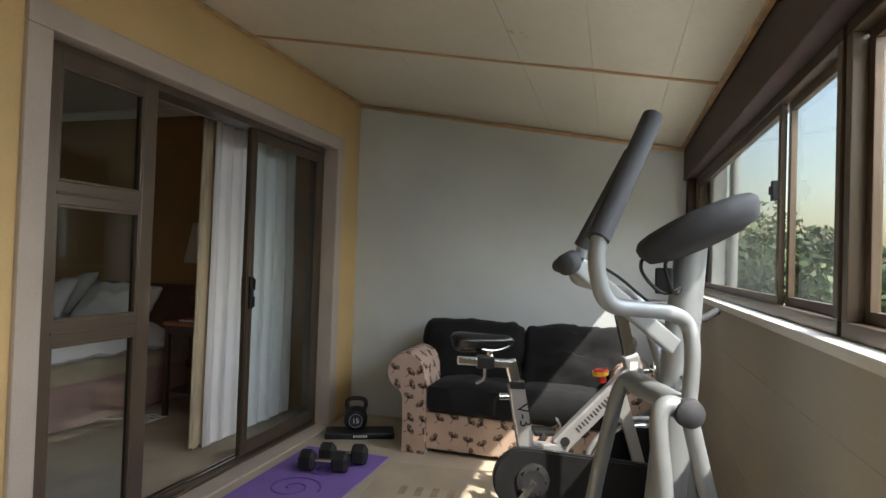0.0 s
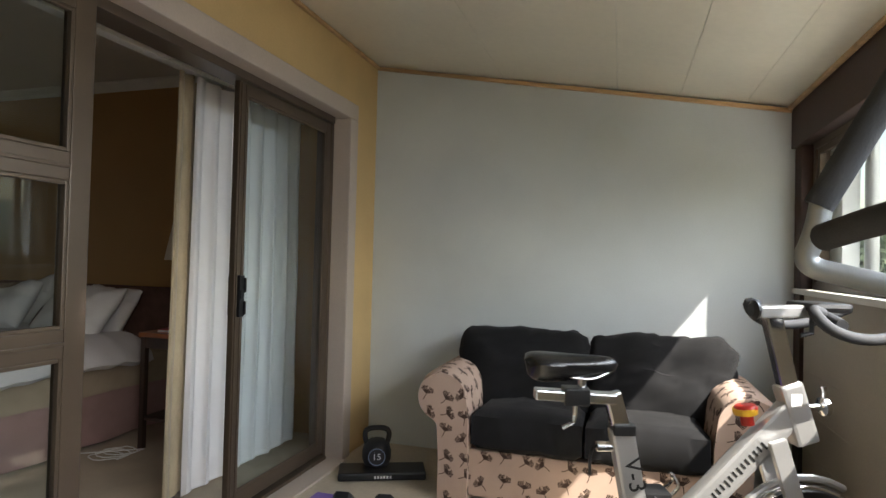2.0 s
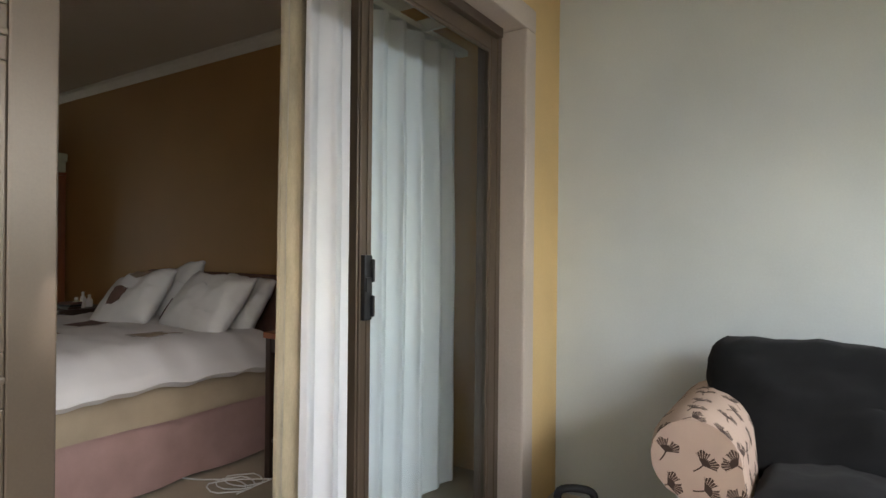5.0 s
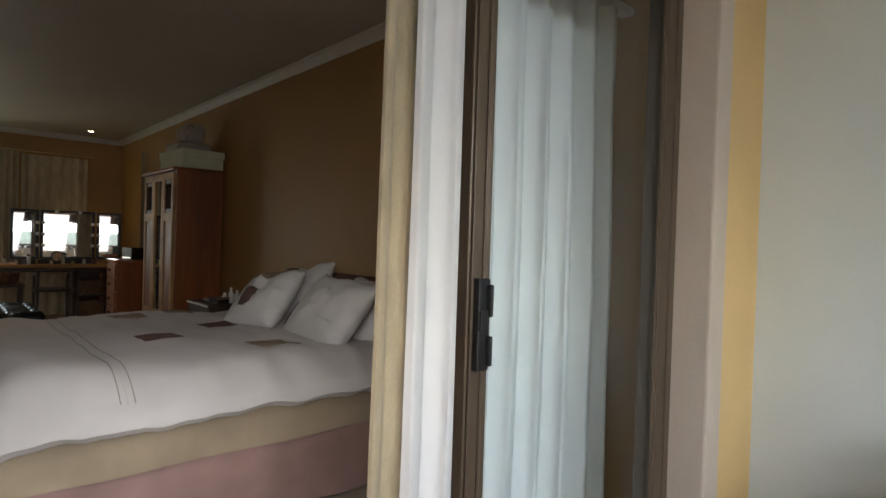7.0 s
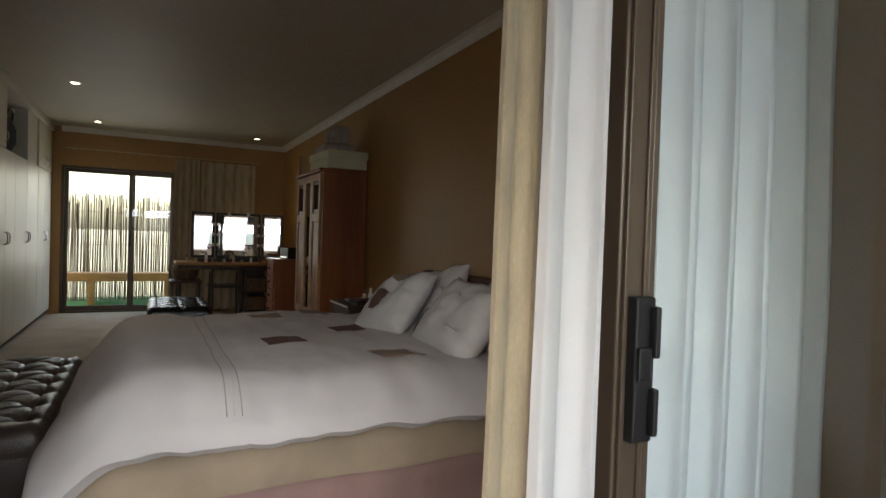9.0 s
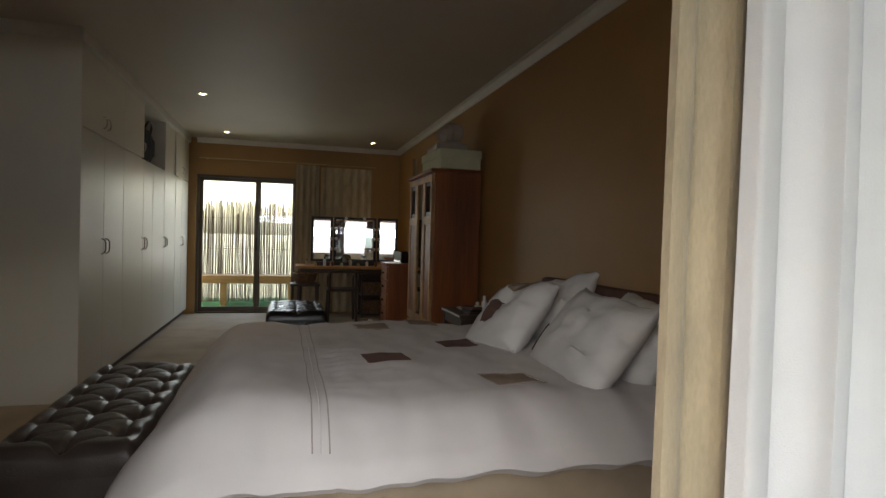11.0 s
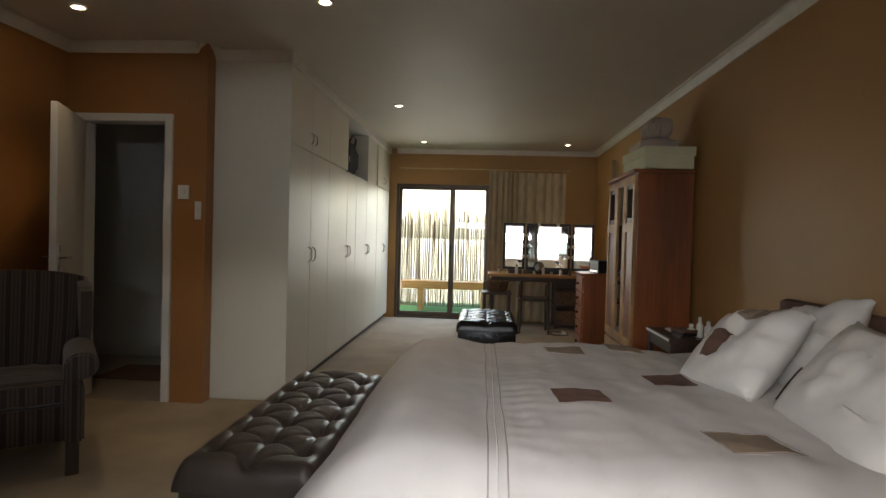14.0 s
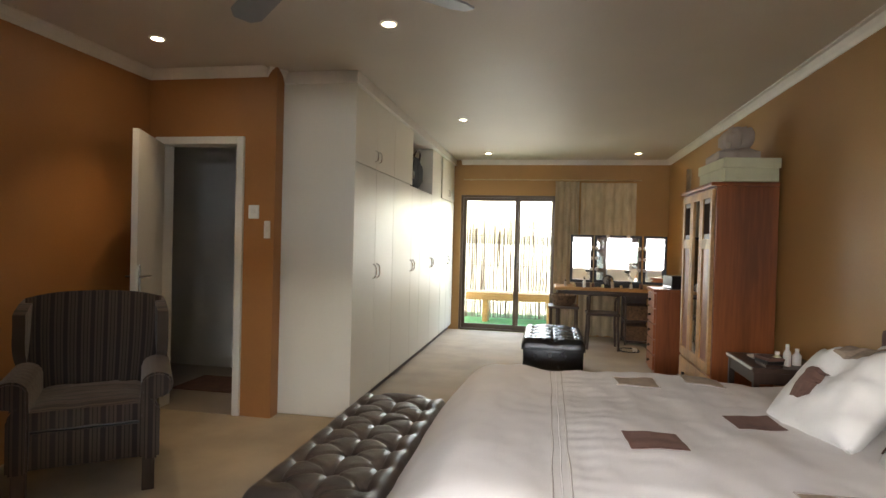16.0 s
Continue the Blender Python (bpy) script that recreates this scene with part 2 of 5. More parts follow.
BARK = material("tree_bark", (0.12, 0.09, 0.06), 0.9, vary=0.3, scale=10)
HILL = material("far_forest_hill", (0.05, 0.085, 0.075), 0.95, vary=0.35, scale=0.05, grain=0.6, bump=0)
GRASS_LAND = material("far_grassland", (0.17, 0.165, 0.11), 0.95, vary=0.3, scale=0.05, grain=1, bump=0)
# pale surface of the unseen slab that reflects sun to the veranda ceiling
BOUNCE_PALE = material("pale_bounce", (0.6, 0.58, 0.54), 0.8, vary=0.12, scale=0.8, grain=20, bump=0.2)
SHADE = material("cream_lamp_shade", (0.62, 0.55, 0.44), 0.8, vary=0.05)
LAMP_GLOW = glow("downlight_glow", (1.0, 0.82, 0.55), 8)
TILE = material("grey_passage_tile", (0.34, 0.29, 0.24), 0.35, vary=0.1, scale=3, grain=40, bump=0.05)
BRASS = material("brushed_brass", (0.55, 0.42, 0.22), 0.35, metal=0.9, vary=0.1, bump=0)
WICKER = material("brown_wicker", (0.17, 0.10, 0.055), 0.8, vary=0.4, scale=30, grain=120, bump=0.6)


# ---- building helpers ----
def part(name, bm, mat, parent=None, label="", smooth=False):
    """Links a bmesh as one mesh object, under a thing or a part where one is given."""
    bm.normal_update()
    me = bpy.data.meshes.new(name)
    bm.to_mesh(me)
    bm.free()
    if smooth:
        for p in me.polygons:
            p.use_smooth = True
        me.set_sharp_from_angle(angle=radians(50))
    me.materials.append(mat)
    ob = new(name, me)
    if parent is not None:
        ob.parent = parent
    return tagged(ob, label) if label else ob


def thing(name, x, y, z, rz, label, category, group="", kind=""):
    ob = new(name)
    ob.empty_display_size = 0.1
    ob.matrix_basis = pose(x, y, z, 0, 0, rz)
    return tagged(ob, label, category, group, kind)


def box(x0, y0, z0, x1, y1, z1, bevel=0.0, bm=None, seg=2):
    """A box between two corners, its edges rounded by bevel."""
    own = bmesh.new()
    bmesh.ops.create_cube(own, size=1)
    bmesh.ops.transform(own, matrix=Matrix.LocRotScale(((x0 + x1) / 2, (y0 + y1) / 2, (z0 + z1) / 2), None, (abs(x1 - x0), abs(y1 - y0), abs(z1 - z0))), verts=own.verts)
    if bevel:
        bmesh.ops.bevel(own, geom=own.edges[:], offset=bevel, segments=seg, profile=0.6, affect="EDGES", clamp_overlap=True)
    return join(bm, own)


def join(bm, own):
    if bm is None:
        return own
    me = bpy.data.meshes.new("tmp")
    own.to_mesh(me)
    own.free()
    bm.from_mesh(me)
    bpy.data.meshes.remove(me)
    return bm


def slab(*boxes, bevel=0.0):
    bm = bmesh.new()
    for b in boxes:
        box(*b, bevel=bevel, bm=bm)
    return bm


def beam(a, b, w, h, bevel=0.004, up=(0, 0, 1), bm=None):
    """A square tube from a to b, w wide and h deep."""
    a, b = Vector(a), Vector(b)
    d = (b - a).normalized()
    s = d.cross(Vector(up))
    s = s.normalized() if s.length > 1e-4 else Vector((1, 0, 0))
    u = s.cross(d)
    own = box(-w / 2, -h / 2, 0, w / 2, h / 2, (b - a).length, bevel)
    m = Matrix((s, u, d)).transposed().to_4x4()
    if m.determinant() < 0:
        m = Matrix((-s, u, d)).transposed().to_4x4()
    bmesh.ops.transform(own, matrix=Matrix.Translation(a) @ m, verts=own.verts)
    return join(bm, own)


def tube(points, r, n=12, bm=None, smooth_steps=0, taper=None):
    """A round tube along points, its bends rounded by cutting corners; r may differ along taper."""
    p = [Vector(q) for q in points]
    for _ in range(smooth_steps):
        q = [p[0]]
        for a, b in zip(p, p[1:]):
            q += [a.lerp(b, 0.25), a.lerp(b, 0.75)]
        p = q + [p[-1]]
    own = bmesh.new()
    rings = []
    t0 = (p[1] - p[0]).normalized()
    side = t0.orthogonal().normalized()
    for i, c in enumerate(p):
        t = ((p[min(i + 1, len(p) - 1)] - p[i]).normalized() + (p[i] - p[max(i - 1, 0)]).normalized()).normalized()
        side = (side - t * side.dot(t)).normalized()
        up = t.cross(side)
        f = r if taper is None else r * (taper[0] + (taper[1] - taper[0]) * i / (len(p) - 1))
        rings.append([own.verts.new(c + (side * math.cos(k * math.tau / n) + up * math.sin(k * math.tau / n)) * f) for k in range(n)])
    for u, v in zip(rings, rings[1:]):
        for k in range(n):
            own.faces.new((u[k], u[(k + 1) % n], v[(k + 1) % n], v[k]))
    own.faces.new(rings[0][::-1])
    own.faces.new(rings[-1])
    return join(bm, own)


def turned(profile, n=24, bm=None, at=(0, 0, 0), axis=None):
    """A turned body: profile of (radius, height) pairs round z, or round another axis."""
    own = bmesh.new()
    rings = [[own.verts.new((max(r, 1e-4) * math.cos(k * math.tau / n), max(r, 1e-4) * math.sin(k * math.tau / n), z)) for k in range(n)] for r, z in profile]
    for u, v in zip(rings, rings[1:]):
        for k in range(n):
            own.faces.new((u[k], u[(k + 1) % n], v[(k + 1) % n], v[k]))
    own.faces.new(rings[0][::-1])
    own.faces.new(rings[-1])
    m = Matrix.Translation(at)
    if axis is not None:
        m = m @ Vector(axis).to_track_quat("Z", "Y").to_matrix().to_4x4()
    bmesh.ops.transform(own, matrix=m, verts=own.verts)
    bmesh.ops.recalc_face_normals(own, faces=own.faces)
    return join(bm, own)


def sheet(fn, nu, nv, thick=0.0, uv_scale=None, closed=False):
    """A surface from fn(u, v) -> place, u and v from 0 to 1; thick gives it a back. UV in metres where asked."""
    bm = bmesh.new()
    grid = [[bm.verts.new(fn(i / nu, j / nv)) for j in range(nv + 1)] for i in range(nu + (0 if closed else 1))]
    faces = []
    layer = bm.loops.layers.uv.new("UVMap") if uv_scale else None
    for i in range(nu):
        for j in range(nv):
            k = (i + 1) % len(grid)
            f = bm.faces.new((grid[i][j], grid[k][j], grid[k][j + 1], grid[i][j + 1]))
            if layer:
                for lp, (a, b) in zip(f.loops, ((i, j), (i + 1, j), (i + 1, j + 1), (i, j + 1))):
                    lp[layer].uv = (a / nu * uv_scale[0], b / nv * uv_scale[1])
            faces.append(f)
    if thick:
        bm.normal_update()
        bmesh.ops.solidify(bm, geom=faces, thickness=thick)
    return bm


def cushion(sx, sy, sz, puff=0.6, n=12, seed=0, crumple=0.01, edge=0.25, corner=0.0):
    """A stuffed cushion, sx by sy and sz thick, with pinched edges and creases."""
    bm = bmesh.new()
    top, bot = [], []
    for i in range(n + 1):
        rt, rb = [], []
        for j in range(n + 1):
            u, v = 2 * i / n - 1, 2 * j / n - 1
            e = (1 - abs(u) ** 3.0) * (1 - abs(v) ** 3.0)
            h = sz / 2 * (edge + (1 - edge) * max(0, e) ** puff)
            k = crumple * noise.noise((u * 2.2 + seed * 7, v * 2.2, seed)) + 0.5 * crumple * noise.noise((u * 6 + seed, v * 6, seed * 3))
            px, py = sx / 2 * u * (1 - 0.05 * (1 - v * v) * abs(u)), sy / 2 * v * (1 - 0.05 * (1 - u * u) * abs(v))
            px, py = px * (1 - corner * abs(u * v) ** 4), py * (1 - corner * abs(u * v) ** 4)
            rt.append(bm.verts.new((px + k, py + k, h + k * (0.3 + e))))
            rb.append(bm.verts.new((px + k, py + k, -h + k)))
        top.append(rt)
        bot.append(rb)
    for i in range(n):
        for j in range(n):
            bm.faces.new((top[i][j], top[i + 1][j], top[i + 1][j + 1], top[i][j + 1]))
            bm.faces.new((bot[i][j + 1], bot[i + 1][j + 1], bot[i + 1][j], bot[i][j]))
    for i in range(n):
        for a, b, c, d in (((i, 0), (i + 1, 0), 0, 0), ((i + 1, n), (i, n), 0, 0)):
            bm.faces.new((top[a[0]][a[1]], bot[a[0]][a[1]], bot[b[0]][b[1]], top[b[0]][b[1]]))
        for a, b in (((0, i + 1), (0, i)), ((n, i), (n, i + 1))):
            bm.faces.new((top[a[0]][a[1]], bot[a[0]][a[1]], bot[b[0]][b[1]], top[b[0]][b[1]]))
    return bm


def moved(bm, m):
    bmesh.ops.transform(bm, matrix=m, verts=bm.verts)
    return bm


def extruded(outline, depth, bevel=0.0):
    """A flat outline in x and z, made depth thick along y."""
    bm = bmesh.new()
    f = bm.faces.new([bm.verts.new((x, 0, z)) for x, z in outline])
    r = bmesh.ops.extrude_face_region(bm, geom=[f])
    bmesh.ops.translate(bm, vec=(0, depth, 0), verts=[v for v in r["geom"] if isinstance(v, bmesh.types.BMVert)])
    bmesh.ops.recalc_face_normals(bm, faces=bm.faces)
    if bevel:
        bmesh.ops.bevel(bm, geom=bm.edges[:], offset=bevel, segments=2, affect="EDGES", clamp_overlap=True)
    return bm


def lettering(text, size, mat, parent, m, name="lettering", depth=0.0006):
    """Words in the built-in font, as a mesh lying in its own x-y plane."""
    cu = bpy.data.curves.new("t", "FONT")
    cu.body, cu.size, cu.align_x, cu.align_y, cu.extrude = text, size, "CENTER", "CENTER", depth
    tmp = new("t", cu)
    me = bpy.data.meshes.new_from_object(tmp.evaluated_get(bpy.context.evaluated_depsgraph_get()))
    bpy.data.objects.remove(tmp)
    bpy.data.curves.remove(cu)
    me.materials.clear()
    me.materials.append(mat)
    ob = new(name, me)
    ob.parent, ob.matrix_basis = parent, m
    return ob


def structure(name, bm, mat, label, category="", parent=None, smooth=False):
    ob = part(name, bm, mat, parent, smooth=smooth)
    return tagged(ob, label, category or name.split("_")[0], kind="structure")


# ---- the large structure ----
Y0, YN, XW = -0.9, 5.2, 2.62          # veranda: south end, end wall, window wall
DY0, DY1, DH, WX = 2.455, 4.78, 2.1, 0.065       # sliding door opening
RY, RF, RC = 5.2, -8.97, 2.6          # bedroom: head wall, far wall, ceiling


def roof_z(x):
    return 2.55 - 0.168 * (x - 0.1)


structure("floor", slab((0.0, Y0, -0.1, XW + 0.2, YN, 0)), SCREED, "pale beige veranda floor", "floor")
structure("carpet_floor", slab((RF, 0.3, -0.1, 0.0, RY + 0.1, -0.004)), CARPET, "beige bedroom carpet", "carpet")
structure("wall_veranda_end", slab((0.0, YN, -0.1, 2.74, YN + 0.25, 2.75), (2.735, 4.9, -3.0, 2.81, YN + 0.25, 2.3)), END_WALL, "pale grey painted veranda end wall", "wall")
structure("wall_veranda_south", slab((-0.2, Y0 - 0.2, -0.1, XW + 0.3, Y0, 2.75)), END_WALL, "pale grey painted veranda wall", "wall")
structure("wall_between", slab((-0.12, Y0, -0.1, WX, DY0 - 0.06, 2.75), (-0.12, DY1 + 0.06, -0.1, WX, YN, 2.75), (-0.12, DY0 - 0.06, DH + 0.06, WX, DY1 + 0.06, 2.75)), YELLOW, "warm yellow plastered wall round the sliding door", "wall")
structure("trim_door_surround", slab((-0.11, DY0 - 0.1, 0, WX + 0.022, DY0, DH), (-0.11, DY1, 0, WX + 0.022, DY1 + 0.1, DH), (-0.11, DY0 - 0.1, DH, WX + 0.022, DY1 + 0.1, DH + 0.1), bevel=0.01), TAUPE, "taupe plaster surround of the sliding door", "trim")
structure("sill_step", slab((-0.12, DY0, -0.05, WX + 0.05, DY1, 0.012), bevel=0.004), TAUPE, "plastered door threshold", "threshold")

# window wall with its band of sliding windows
SILL, HEAD = 1.13, 1.9
structure("wall_parapet", slab((XW, Y0, -0.1, XW + 0.12, YN, SILL - 0.03)), PARAPET, "pale painted block parapet under the windows", "wall")
for k in range(5):
    structure("trim_block_joint", slab((XW - 0.0012, Y0, 0.2 * k + 0.1, XW + 0.01, YN, 0.2 * k + 0.103)), PARAPET, "fine joint line between painted blocks", "joint")
structure("window_sill", slab((XW - 0.03, Y0, SILL - 0.03, XW + 0.2, YN, SILL), bevel=0.006), WHITE_PAINT, "painted window sill", "sill")
structure("beam_window_head", slab((XW - 0.04, Y0, HEAD, XW + 0.1, YN, roof_z(XW) + 0.02), bevel=0.006), DARK_BEAM, "dark brown timber beam over the windows", "beam")
structure("post_corner", slab((XW - 0.02, YN - 0.12, 0, XW + 0.1, YN, HEAD), bevel=0.006), DARK_BEAM, "dark brown timber corner post", "post")


def window_unit(y0, y1, name, cuts):
    w = thing(name, XW + 0.03, y0, SILL, 0, "bronze aluminium sliding window with clear panes", "window", "veranda windows", "structure")
    L, Hh = y1 - y0, HEAD - SILL
    part("window_frame", slab((0, 0, 0, 0.07, L, 0.04), (0, 0, Hh - 0.035, 0.07, L, Hh), (0, 0, 0.04, 0.07, 0.035, Hh - 0.035), (0, L - 0.035, 0.04, 0.07, L, Hh - 0.035), bevel=0.003), BRONZE, w)
    cuts = [0.035] + [c - y0 for c in cuts] + [L - 0.035]
    for i, (a, b) in enumerate(zip(cuts, cuts[1:])):
        x = 0.012 if i % 2 else 0.036
        part("sash", slab((x, a, 0.04, x + 0.02, a + 0.03, Hh - 0.035), (x, b - 0.03, 0.04, x + 0.02, b, Hh - 0.035), (x, a + 0.03, 0.04, x + 0.02, b - 0.03, 0.07), (x, a + 0.03, Hh - 0.065, x + 0.02, b - 0.03, Hh - 0.035), bevel=0.002), BRONZE, w)
        p = part("pane", slab((x + 0.008, a + 0.03, 0.07, x + 0.012, b - 0.03, Hh - 0.065)), CLEAR, w)
        p.visible_shadow = False
        if i == 1:
            part("latch", slab((x - 0.022, a + 0.002, 0.4, x, a + 0.03, 0.47), (x - 0.03, a + 0.008, 0.42, x - 0.02, a + 0.024, 0.45), bevel=0.003), BLACK_ALU, w, "black window latch")
    return w


window_unit(2.462, 5.06, "window_1", (3.05,))
window_unit(-0.6, 2.437, "window_2", (0.4, 1.4))
structure("window_mullion", slab((XW + 0.05, 2.437, SILL, XW + 0.095, 2.462, HEAD), (XW, Y0, SILL, XW + 0.1, -0.6, HEAD), bevel=0.003), DARK_BEAM, "dark posts between the windows", "post")

dp = thing("downpipe", 2.85, 4.87, -3.0, 0, "grey rainwater pipe on the outer corner of the wall", "pipe")
part("pipe", tube([(0, 0, 0), (0, 0, 3), (0, 0, 5.1)], 0.03, 12), GREY_STEEL, dp, smooth=True)
for z in (1.5, 3.6):
    part("clip", turned([(0.036, z), (0.036, z + 0.03)], 12), GREY_STEEL, dp)

# veranda ceiling: sloping boards with battens over the joints
bm = bmesh.new()
ys = [Y0, 0.6, 2.15, 3.68, YN]
xs = [0.05, 0.95, 1.65, 2.0, 2.35, 2.62]
for ya, yb in zip(ys, ys[1:]):
    for xa, xb in zip(xs, xs[1:]):
        own = box(xa + 0.0008, ya + 0.0008, 0, xb - 0.0008, yb - 0.0008, 0.012, 0.001)
        for v in own.verts:
            v.co.z += roof_z(v.co.x) + 0.006 * noise.noise((v.co.x * 2, v.co.y * 2, 3))
        join(bm, own)
structure("ceiling_veranda", bm, BOARD, "cream painted ceiling boards of the sloping veranda roof", "ceiling")
bm = box(-0.1, Y0 - 0.2, 0.03, 2.94, YN + 0.25, 0.09)
for v in bm.verts:
    v.co.z += roof_z(v.co.x)
structure("roof_veranda", bm, WHITE_PAINT, "pale roof over the veranda with overhanging eave", "roof")
for y in ys[1:-1]:
    structure("batten_trim", beam((0.06, y, roof_z(0.06) - 0.003), (XW, y, roof_z(XW) - 0.003), 0.02, 0.012), BATTEN, "thin varnished batten over a ceiling joint", "batten")
for y in (YN - 0.015,):
    structure("batten_end_trim", beam((0.07, y, roof_z(0.07) - 0.014), (XW - 0.04, y, roof_z(XW) - 0.014), 0.028, 0.022), BATTEN, "varnished wooden cornice strip along the end wall", "batten")
structure("batten_side_trim", beam((0.08, Y0, roof_z(0.08) - 0.012), (0.08, YN - 0.03, roof_z(0.08) - 0.012), 0.022, 0.02), BATTEN, "varnished wooden cornice strip along the yellow wall", "batten")
structure("batten_window_trim", beam((XW - 0.055, Y0, roof_z(XW) - 0.004), (XW - 0.055, YN - 0.03, roof_z(XW) - 0.004), 0.022, 0.02), BATTEN, "varnished wooden strip along the window beam", "batten")

# bedroom shell
structure("wall_head", slab((RF - 0.2, RY, -0.1, -0.0, RY + 0.2, 2.75)), OCHRE, "ochre painted wall behind the bed", "wall")
structure("wall_bedroom_door", slab((-4.29, 0.2, -0.1, -4.17, 0.52, 2.75), (-4.29, 1.25, -0.1, -4.17, 1.5, 2.75), (-4.29, 0.52, 2.07, -4.17, 1.25, 2.75)), TERRACOTTA, "terracotta painted wall with the doorway", "wall")
structure("wall_bedroom_south", slab((-4.29, 0.25, -0.1, -0.12, 0.45, 2.75)), TERRACOTTA, "terracotta painted side wall", "wall")
structure("wall_bedroom_window_side", slab((-0.14, 0.45, -0.1, -0.121, DY0 - 0.05, 2.75)), OCHRE, "ochre painted wall beside the sliding door", "wall")
structure("wall_behind_wardrobe", slab((RF, 1.3, -0.1, -4.29, 1.44, 2.75)), TERRACOTTA, "wall behind the built-in wardrobe", "wall")
FD0, FD1 = 2.16, 3.62
structure("wall_far", slab((RF - 0.2, 1.3, -0.1, RF, FD0, 2.75), (RF - 0.2, FD1, -0.1, RF, RY, 2.75), (RF - 0.2, FD0, 2.07, RF, FD1, 2.75)), OCHRE, "ochre painted far wall round the garden door", "wall")
structure("ceiling_bedroom", slab((RF - 0.2, 0.25, RC, 0.0, RY + 0.2, RC + 0.1)), CEILING, "white painted bedroom ceiling", "ceiling")


def cornice(a, b, side):
    """A coved strip under the ceiling from a to b; side points into the room."""
    a, b, s = Vector((*a, RC)), Vector((*b, RC)), Vector((*side, 0))
    prof = [(0, 0), (0, -0.07), (0.01, -0.07), (0.022, -0.045), (0.045, -0.018), (0.065, -0.01), (0.065, 0)]
    bm = bmesh.new()
    r = [[bm.verts.new(p + s * x + Vector((0, 0, z))) for x, z in prof] for p in (a, b)]
    for k in range(len(prof)):
        j = (k + 1) % len(prof)
        bm.faces.new((r[0][k], r[1][k], r[1][j], r[0][j]))
    bm.faces.new(r[0]), bm.faces.new(r[1][::-1])
    bmesh.ops.recalc_face_normals(bm, faces=bm.faces)
    structure("cornice_trim", bm, CORNICE, "white coved cornice under the ceiling", "cornice")


cornice((RF, RY), (-0.1, RY), (0, -1))
cornice((RF, FD0), (RF, RY), (1, 0))
cornice((-4.17, 0.45), (-4.17, 1.42), (1, 0))
cornice((-4.17, 0.45), (-0.12, 0.45), (0, 1))
cornice((-4.17, 1.42), (-4.3, 1.5), (0.5, 0.6))

# passage behind the bedroom door
structure("floor_passage", slab((-5.8, -0.9, -0.1, -4.17, 1.3, -0.002)), TILE, "grey tiled passage floor", "floor")
structure("wall_passage", slab((-5.9, -1.0, -0.1, -5.6, 1.3, 2.75), (-5.6, -1.1, -0.1, -4.29, -0.9, 2.75), (-4.29, -0.9, -0.1, -4.17, 0.25, 2.75)), WHITE_PAINT, "white passage wall", "wall")
structure("ceiling_passage", slab((-5.9, -1.1, 2.4, -4.29, 1.3, 2.5)), CEILING, "white passage ceiling", "ceiling")
structure("trim_door_frame", slab((-4.3, 0.52, 0, -4.145, 0.575, 2.09), (-4.3, 1.2, 0, -4.145, 1.255, 2.09), (-4.3, 0.575, 2.035, -4.145, 1.2, 2.09), bevel=0.004), WHITE_PAINT, "white painted door frame", "door frame")

# unseen gabled roof, added to throw shade on the cane fence
bm = bmesh.new()
ends = [[bm.verts.new((x, y, z)) for y, z in ((0.0, 2.78), (2.8, 4.3), (5.6, 2.78), (5.6, 2.72), (0.0, 2.72))] for x in (RF - 0.6, -0.15)]
for k in range(5):
    bm.faces.new((ends[0][k], ends[1][k], ends[1][(k + 1) % 5], ends[0][(k + 1) % 5]))
bm.faces.new(ends[0]), bm.faces.new(ends[1][::-1])
bmesh.ops.recalc_face_normals(bm, faces=bm.faces)
structure("roof_house", bm, TAUPE, "unseen pitched roof added to keep the sun off the cane fence", "roof")

# ---- sliding door ----
door = thing("door_1", 0, 0, 0, 0, "bronze aluminium sliding door standing half open", "door", kind="structure")
part("door_frame", slab((-0.13, DY0, 0.012, -0.005, DY0 + 0.035, DH), (-0.13, DY1 - 0.035, 0.012, -0.03, DY1, DH), (-0.13, DY0 + 0.035, DH - 0.04, -0.005, DY1 - 0.035, DH), (-0.13, DY0 + 0.035, 0.012, -0.005, DY1 - 0.035, 0.03), bevel=0.003), BRONZE, door)
part("door_track", slab((-0.1, DY0 + 0.035, 0.03, -0.092, DY1 - 0.035, 0.042), (-0.062, DY0 + 0.035, 0.03, -0.054, DY1 - 0.035, 0.042)), CHROME, door, "worn metal running track")


